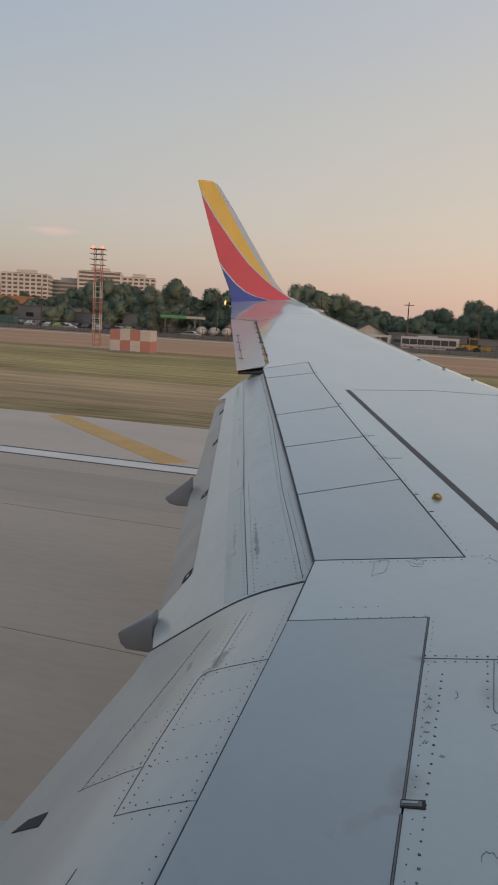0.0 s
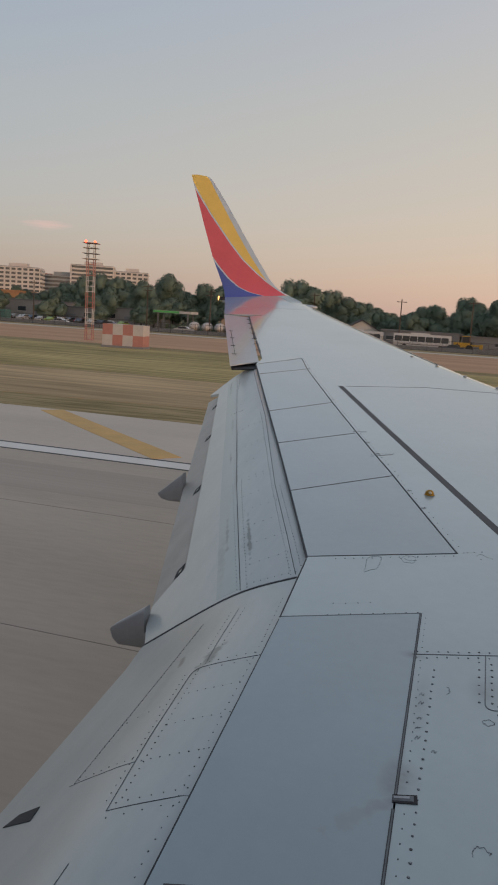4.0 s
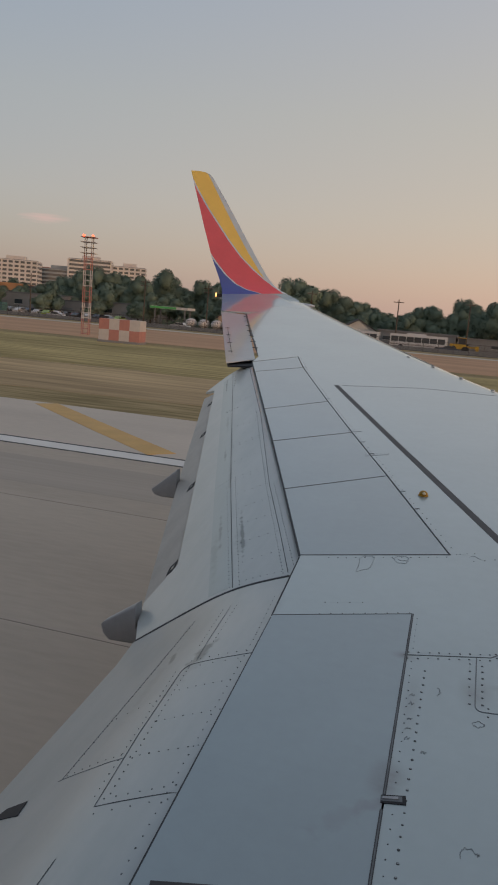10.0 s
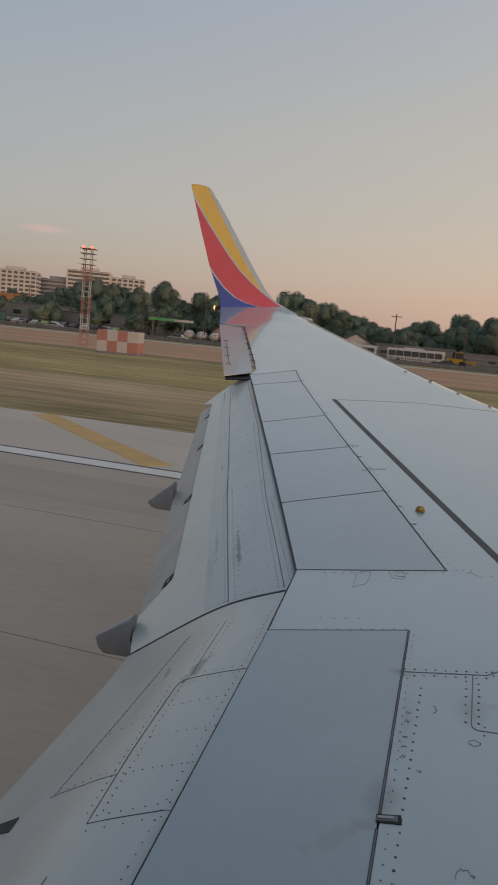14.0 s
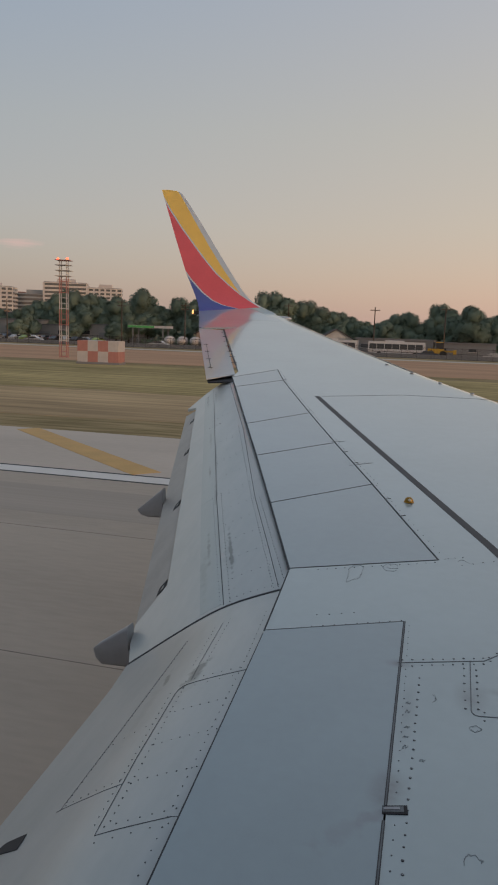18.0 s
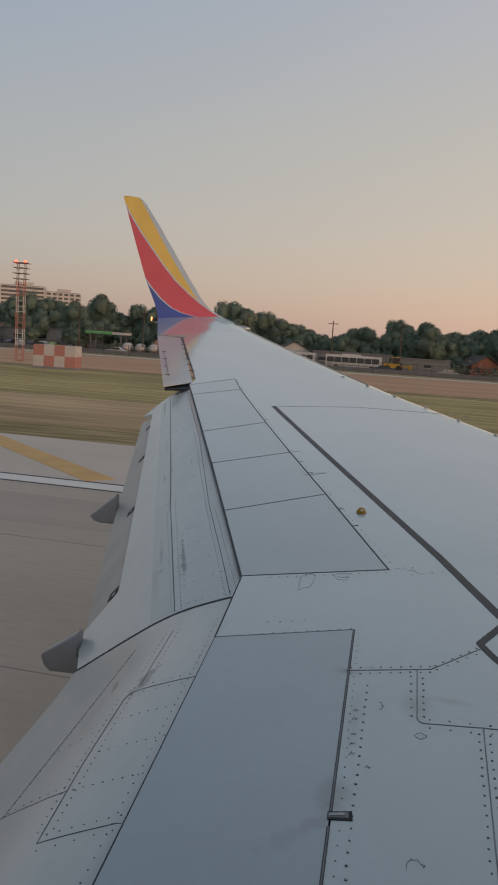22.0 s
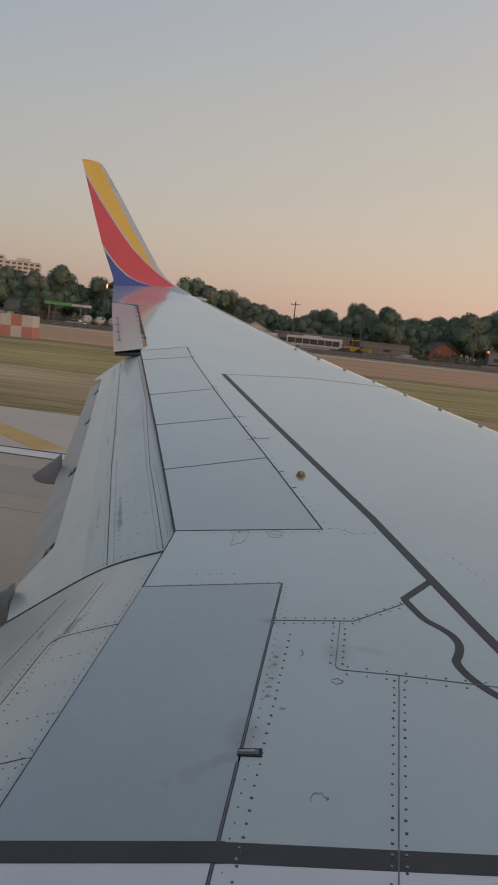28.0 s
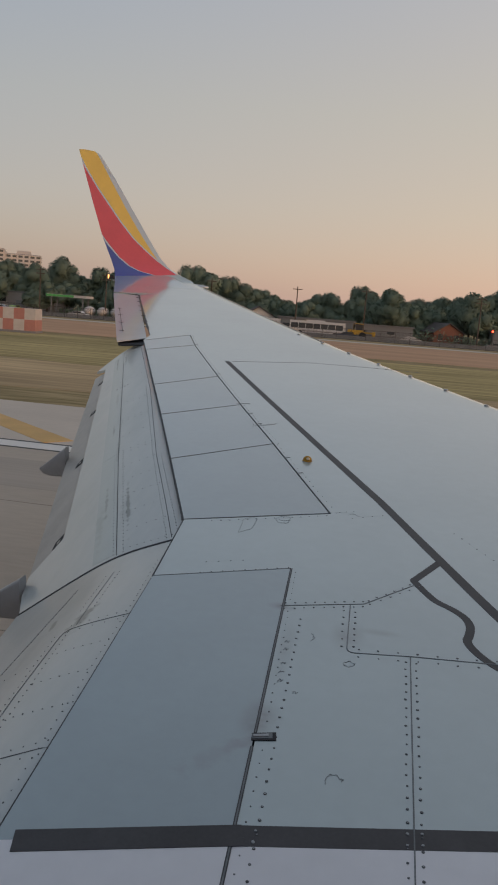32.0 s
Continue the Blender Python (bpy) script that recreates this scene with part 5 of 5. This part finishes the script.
def car(az, y, color, turn, label):
    at, t = place(az, y, turn)
    c = thing("car", label, "car", (at[0], at[1], 0.03), t, "cars on the road")
    if color not in car_mats:
        car_mats[color] = material("car_paint", color, 0.25, 0.1, 0.05, 2, 20, coat=0.6)
    body_mat = car_mats[color]
    prof = [(-2.2, 0.35), (-2.25, 0.75), (-2.05, 0.95), (-1.3, 1.02), (-0.7, 1.45), (0.75, 1.47), (1.45, 1.02), (2.1, 0.90), (2.25, 0.65), (2.2, 0.35)]
    bm = bmesh.new()
    a = [bm.verts.new((x, -0.87, z)) for x, z in prof]
    b = [bm.verts.new((x, 0.87, z)) for x, z in prof]
    bm.faces.new(a)
    bm.faces.new(b[::-1])
    for i in range(len(prof)):
        bm.faces.new((a[i], b[i], b[(i + 1) % len(prof)], a[(i + 1) % len(prof)]))
    part("body", bm, body_mat, c)
    boxpart("side_window", (-0.95, -0.885, 1.03), (1.05, -0.872, 1.37), pane_mat, c)
    for x in (-1.4, 1.4):
        bm = bmesh.new()
        bmesh.ops.create_cone(bm, cap_ends=True, segments=16, radius1=0.33, radius2=0.33, depth=1.80, matrix=Matrix.Translation((x, 0, 0.33)) @ Matrix.Rotation(radians(90), 4, "X"))
        part("axle_wheels", bm, rubber, c)


for az, y, col, lab in ((31.6, 163, (0.5, 0.5, 0.5), "silver saloon car on the road"), (28.0, 167, (0.03, 0.03, 0.035), "black car on the road"), (22.7, 163, (0.55, 0.55, 0.54), "white car on the road"), (17.0, 167, (0.25, 0.03, 0.03), "dark red car on the road"),
                        (10.8, 163, (0.5, 0.5, 0.5), "silver car on the road"), (3.0, 163, (0.08, 0.10, 0.14), "dark blue car on the road"), (-1.6, 167, (0.55, 0.55, 0.54), "white car on the road"), (-7.6, 163, (0.4, 0.4, 0.4), "grey car on the road")):
    car(az, y, col, 0 if y < 165 else 180, lab)

# the car park beyond the fence, full of rows of cars
rc = random.Random(8)
SHADES = [((0.55, 0.55, 0.54), "white"), ((0.5, 0.5, 0.5), "silver"), ((0.03, 0.03, 0.035), "black"), ((0.16, 0.16, 0.17), "dark grey"), ((0.25, 0.03, 0.03), "dark red"), ((0.08, 0.10, 0.14), "dark blue"), ((0.30, 0.42, 0.10), "lime green")]
sheet("car_park", -190, 177.5, -78, 202, 0.033, dirt, "pale dusty car park beyond the fence", "car park")
for row, y in enumerate((180.5, 186.0, 192.5)):
    x = -140.0 + 2 * row
    while x < -88:
        if rc.random() < 0.8 and not -101 < x < -99:
            k = min(6, int(rc.random() ** 1.2 * 7))
            car(math.degrees(math.atan2(-x, y)), y, SHADES[k][0], 90 + rc.choice((0, 180)), SHADES[k][1] + " car parked in the rows of the car park")
        x += rc.uniform(2.7, 3.3)


def low_block(az, y, w, d, h, wall, label):
    at, t = place(az, y, 12)
    b = thing("commercial_building", label, "building", at, t)
    boxpart("wall", (-w / 2, 0, 0), (w / 2, d, h), wall, b)
    boxpart("parapet", (-w / 2 - 0.15, -0.15, h + 0.004), (w / 2 + 0.15, d + 0.15, h + 0.5), wall, b)
    n = int(w / 3)
    for k in range(n):
        x = -w / 2 + w * (k + 0.5) / n
        boxpart("window", (x - 0.9, -0.06, h * 0.5), (x + 0.9, -0.004, h * 0.75), pane_mat, b)


orange_wall = material("orange_painted_wall", (0.48, 0.25, 0.12), 0.7, 0, 0.1, 0.5, 6)
low_block(36.8, 232, 26, 16, 8.5, orange_wall, "orange-painted flat-roofed commercial building")
box_steel = material("teal_container_paint", (0.07, 0.155, 0.145), 0.5, 0, 0.12, 2, 20)
at, _ = place(36.6, 176.5)
cont = thing("shipping_container", "dull teal steel shipping container by the road", "container", at, 0)
boxpart("body", (-6.1, 0, 0.15), (6.1, 2.4, 2.6), box_steel, cont)
for k in range(20):
    boxpart("rib", (-6.0 + k * 0.62, -0.05, 0.3), (-5.75 + k * 0.62, -0.002, 2.5), box_steel, cont)
boxpart("base", (-6.1, 0.1, 0.0), (6.1, 2.3, 0.146), fence_mat, cont)

# buses waiting on the outer road
coach_white = material("white_coach_paint", (0.60, 0.60, 0.60), 0.3, 0, 0.05, 1, 12, coat=0.5)
coach_red = material("red_coach_stripe", (0.35, 0.03, 0.04), 0.35, 0, 0.05, 1, 12)


def bus(az, stripe):
    at, _ = place(az, 168.4)
    v = thing("bus", "long white bus with dark windows and a coloured stripe", "bus", (at[0], at[1], 0.03), 0, "buses on the road")
    body = boxpart("body", (-6, -1.25, 0.35), (6, 1.25, 3.1), coach_white, v)
    boxpart("stripe", (-5.95, -1.262, 0.75), (5.95, -1.252, 1.15), stripe, body)
    for k in range(7):
        boxpart("window", (-5.7 + k * 1.62, -1.27, 1.5), (-4.2 + k * 1.62, -1.252, 2.6), pane_mat, v)
    boxpart("roof_unit", (-2.5, -0.8, 3.104), (1.5, 0.8, 3.35), coach_white, v)
    for x in (-3.6, 3.9):
        bm = bmesh.new()
        bmesh.ops.create_cone(bm, cap_ends=True, segments=16, radius1=0.48, radius2=0.48, depth=2.54, matrix=Matrix.Translation((x, 0, 0.48)) @ Matrix.Rotation(radians(90), 4, "X"))
        part("axle_wheels", bm, rubber, v)


bus(10.0, coach_red)
bus(5.2, mast_white)

# yellow loader parked beyond the road
at, _ = place(2.2, 173)
loader = thing("wheel_loader", "yellow wheel loader with a raised bucket", "loader", at, 0)
loader_yellow = material("yellow_machine_paint", (0.55, 0.33, 0.03), 0.45, 0, 0.1, 2, 20)
boxpart("body", (-2.4, -0.9, 0.9), (1.0, 0.9, 1.9), loader_yellow, loader)
cab = boxpart("cab", (-0.6, -0.75, 1.904), (0.8, 0.75, 3.2), fence_mat, loader)
boxpart("roof", (-0.75, -0.85, 3.204), (0.95, 0.85, 3.34), loader_yellow, cab)
boxpart("arm", (1.004, -0.25, 1.2), (3.0, 0.25, 1.55), loader_yellow, loader)
boxpart("bucket", (3.004, -1.2, 0.7), (3.7, 1.2, 1.7), loader_yellow, loader)
for x in (-1.6, 0.9):
    bm = bmesh.new()
    bmesh.ops.create_cone(bm, cap_ends=True, segments=18, radius1=0.75, radius2=0.75, depth=2.2, matrix=Matrix.Translation((x, 0, 0.75)) @ Matrix.Rotation(radians(90), 4, "X"))
    part("axle_wheels", bm, rubber, loader)

# fuel station canopy and white tanks beside the crossing
green_fascia = material("green_canopy_fascia", (0.10, 0.42, 0.12), 0.4, 0, 0.06, 1, 10)
at, _ = place(23.6, 176)
canopy = thing("station_canopy", "flat white canopy with a green edge on thin posts", "canopy", at, 0)
boxpart("roof", (-5, 0, 4.3), (5, 5, 4.9), white_wall, canopy)
boxpart("fascia", (-5.05, -0.08, 4.35), (2.0, -0.004, 4.85), green_fascia, canopy, "bright green fascia")
for x in (-4, 4):
    for y in (0.8, 4.2):
        boxpart("post", (x - 0.15, y - 0.15, 0), (x + 0.15, y + 0.15, 4.296), metal_mat, canopy)
for k in range(4):
    at, _ = place(21.9 - 0.95 * k, 175.5)
    tank = thing("storage_tank", "white horizontal storage tank on low saddles", "tank", at, 0, "tanks beside the road")
    bm = bmesh.new()
    bmesh.ops.create_uvsphere(bm, u_segments=18, v_segments=10, radius=1, matrix=Matrix.Translation((0, 0, 1.45)) @ Matrix.Diagonal((1.35, 1.9, 1.15, 1)))
    part("shell", bm, mast_white, tank, "", True)
    for y in (-0.9, 0.9):
        boxpart("saddle", (-0.7, y - 0.15, 0), (0.7, y + 0.15, 0.75), grey_wall, tank)

# red and white equipment shelter with its mast, on the grass
at, _ = place(27.1, 79)
shelter = thing("equipment_shelter", "small equipment shelter in red and white checks", "shelter", (at[0], at[1], 0), 8)
for i in range(4):
    for j in range(2):
        boxpart("wall_panel", (-2.4 + i * 1.2, 0, 0.25 + j * 1.2), (-1.2 + i * 1.2, 2.4, 1.45 + j * 1.2), mast_red if (i + j) % 2 else mast_white, shelter)
boxpart("base", (-2.5, -0.1, 0), (2.5, 2.5, 0.246), grey_wall, shelter)
at, _ = place(29.5, 92)
mast = thing("lattice_mast", "lattice mast banded in red and white", "mast", (at[0], at[1], 0), 15)
for s in range(6):
    z0, z1 = s * 2.1, (s + 1) * 2.1
    m = mast_red if s % 2 == 0 else mast_white
    for sx in (-0.45, 0.45):
        for sy in (-0.45, 0.45):
            boxpart("leg", (sx - 0.05, sy - 0.05, z0), (sx + 0.05, sy + 0.05, z1), m, mast)
    for k in range(3):
        z = z0 + 0.1 + k * 0.7
        for lo, hi in (((-0.5, -0.50), (0.5, -0.44)), ((-0.5, 0.44), (0.5, 0.50)), ((-0.5, -0.44), (-0.44, 0.44)), ((0.44, -0.44), (0.5, 0.44))):
            boxpart("brace", (*lo, z), (*hi, z + 0.06), m, mast)

lamp_red = material("lit_red_signal", (0.6, 0.05, 0.03), 0.4, emit=(1.0, 0.05, 0.02, 8.0))
for z in (10.6, 11.3, 12.0, 12.62):
    boxpart("head_platform", (-0.95, -0.95, z), (0.95, 0.95, z + 0.07), mast_white if z < 12.5 else mast_red, mast)
for sx in (-0.6, 0.6):
    bm = bmesh.new()
    bmesh.ops.create_uvsphere(bm, u_segments=10, v_segments=6, radius=0.16, matrix=Matrix.Translation((sx, -0.6, 12.83)))
    part("warning_lamp", bm, lamp_red, mast, "small red warning lamp", True)

# red signal lamps at the road crossing
for az in (-7.2, -8.6):
    at, _ = place(az, 159.6)
    s = thing("crossing_signal", "lit red signal lamp on a dark post", "signal", (at[0], at[1], 0), 0, "crossing signals")
    bm = bmesh.new()
    bmesh.ops.create_cone(bm, cap_ends=True, segments=8, radius1=0.09, radius2=0.07, depth=4.2, matrix=Matrix.Translation((0, 0, 2.1)))
    part("post", bm, fence_mat, s)
    boxpart("housing", (-0.3, -0.15, 3.5), (0.3, 0.15, 4.1), fence_mat, s)
    bm = bmesh.new()
    bmesh.ops.create_uvsphere(bm, u_segments=10, v_segments=6, radius=0.2, matrix=Matrix.Translation((0, -0.2, 3.8)))
    part("lens", bm, lamp_red, s, "glowing red lens")
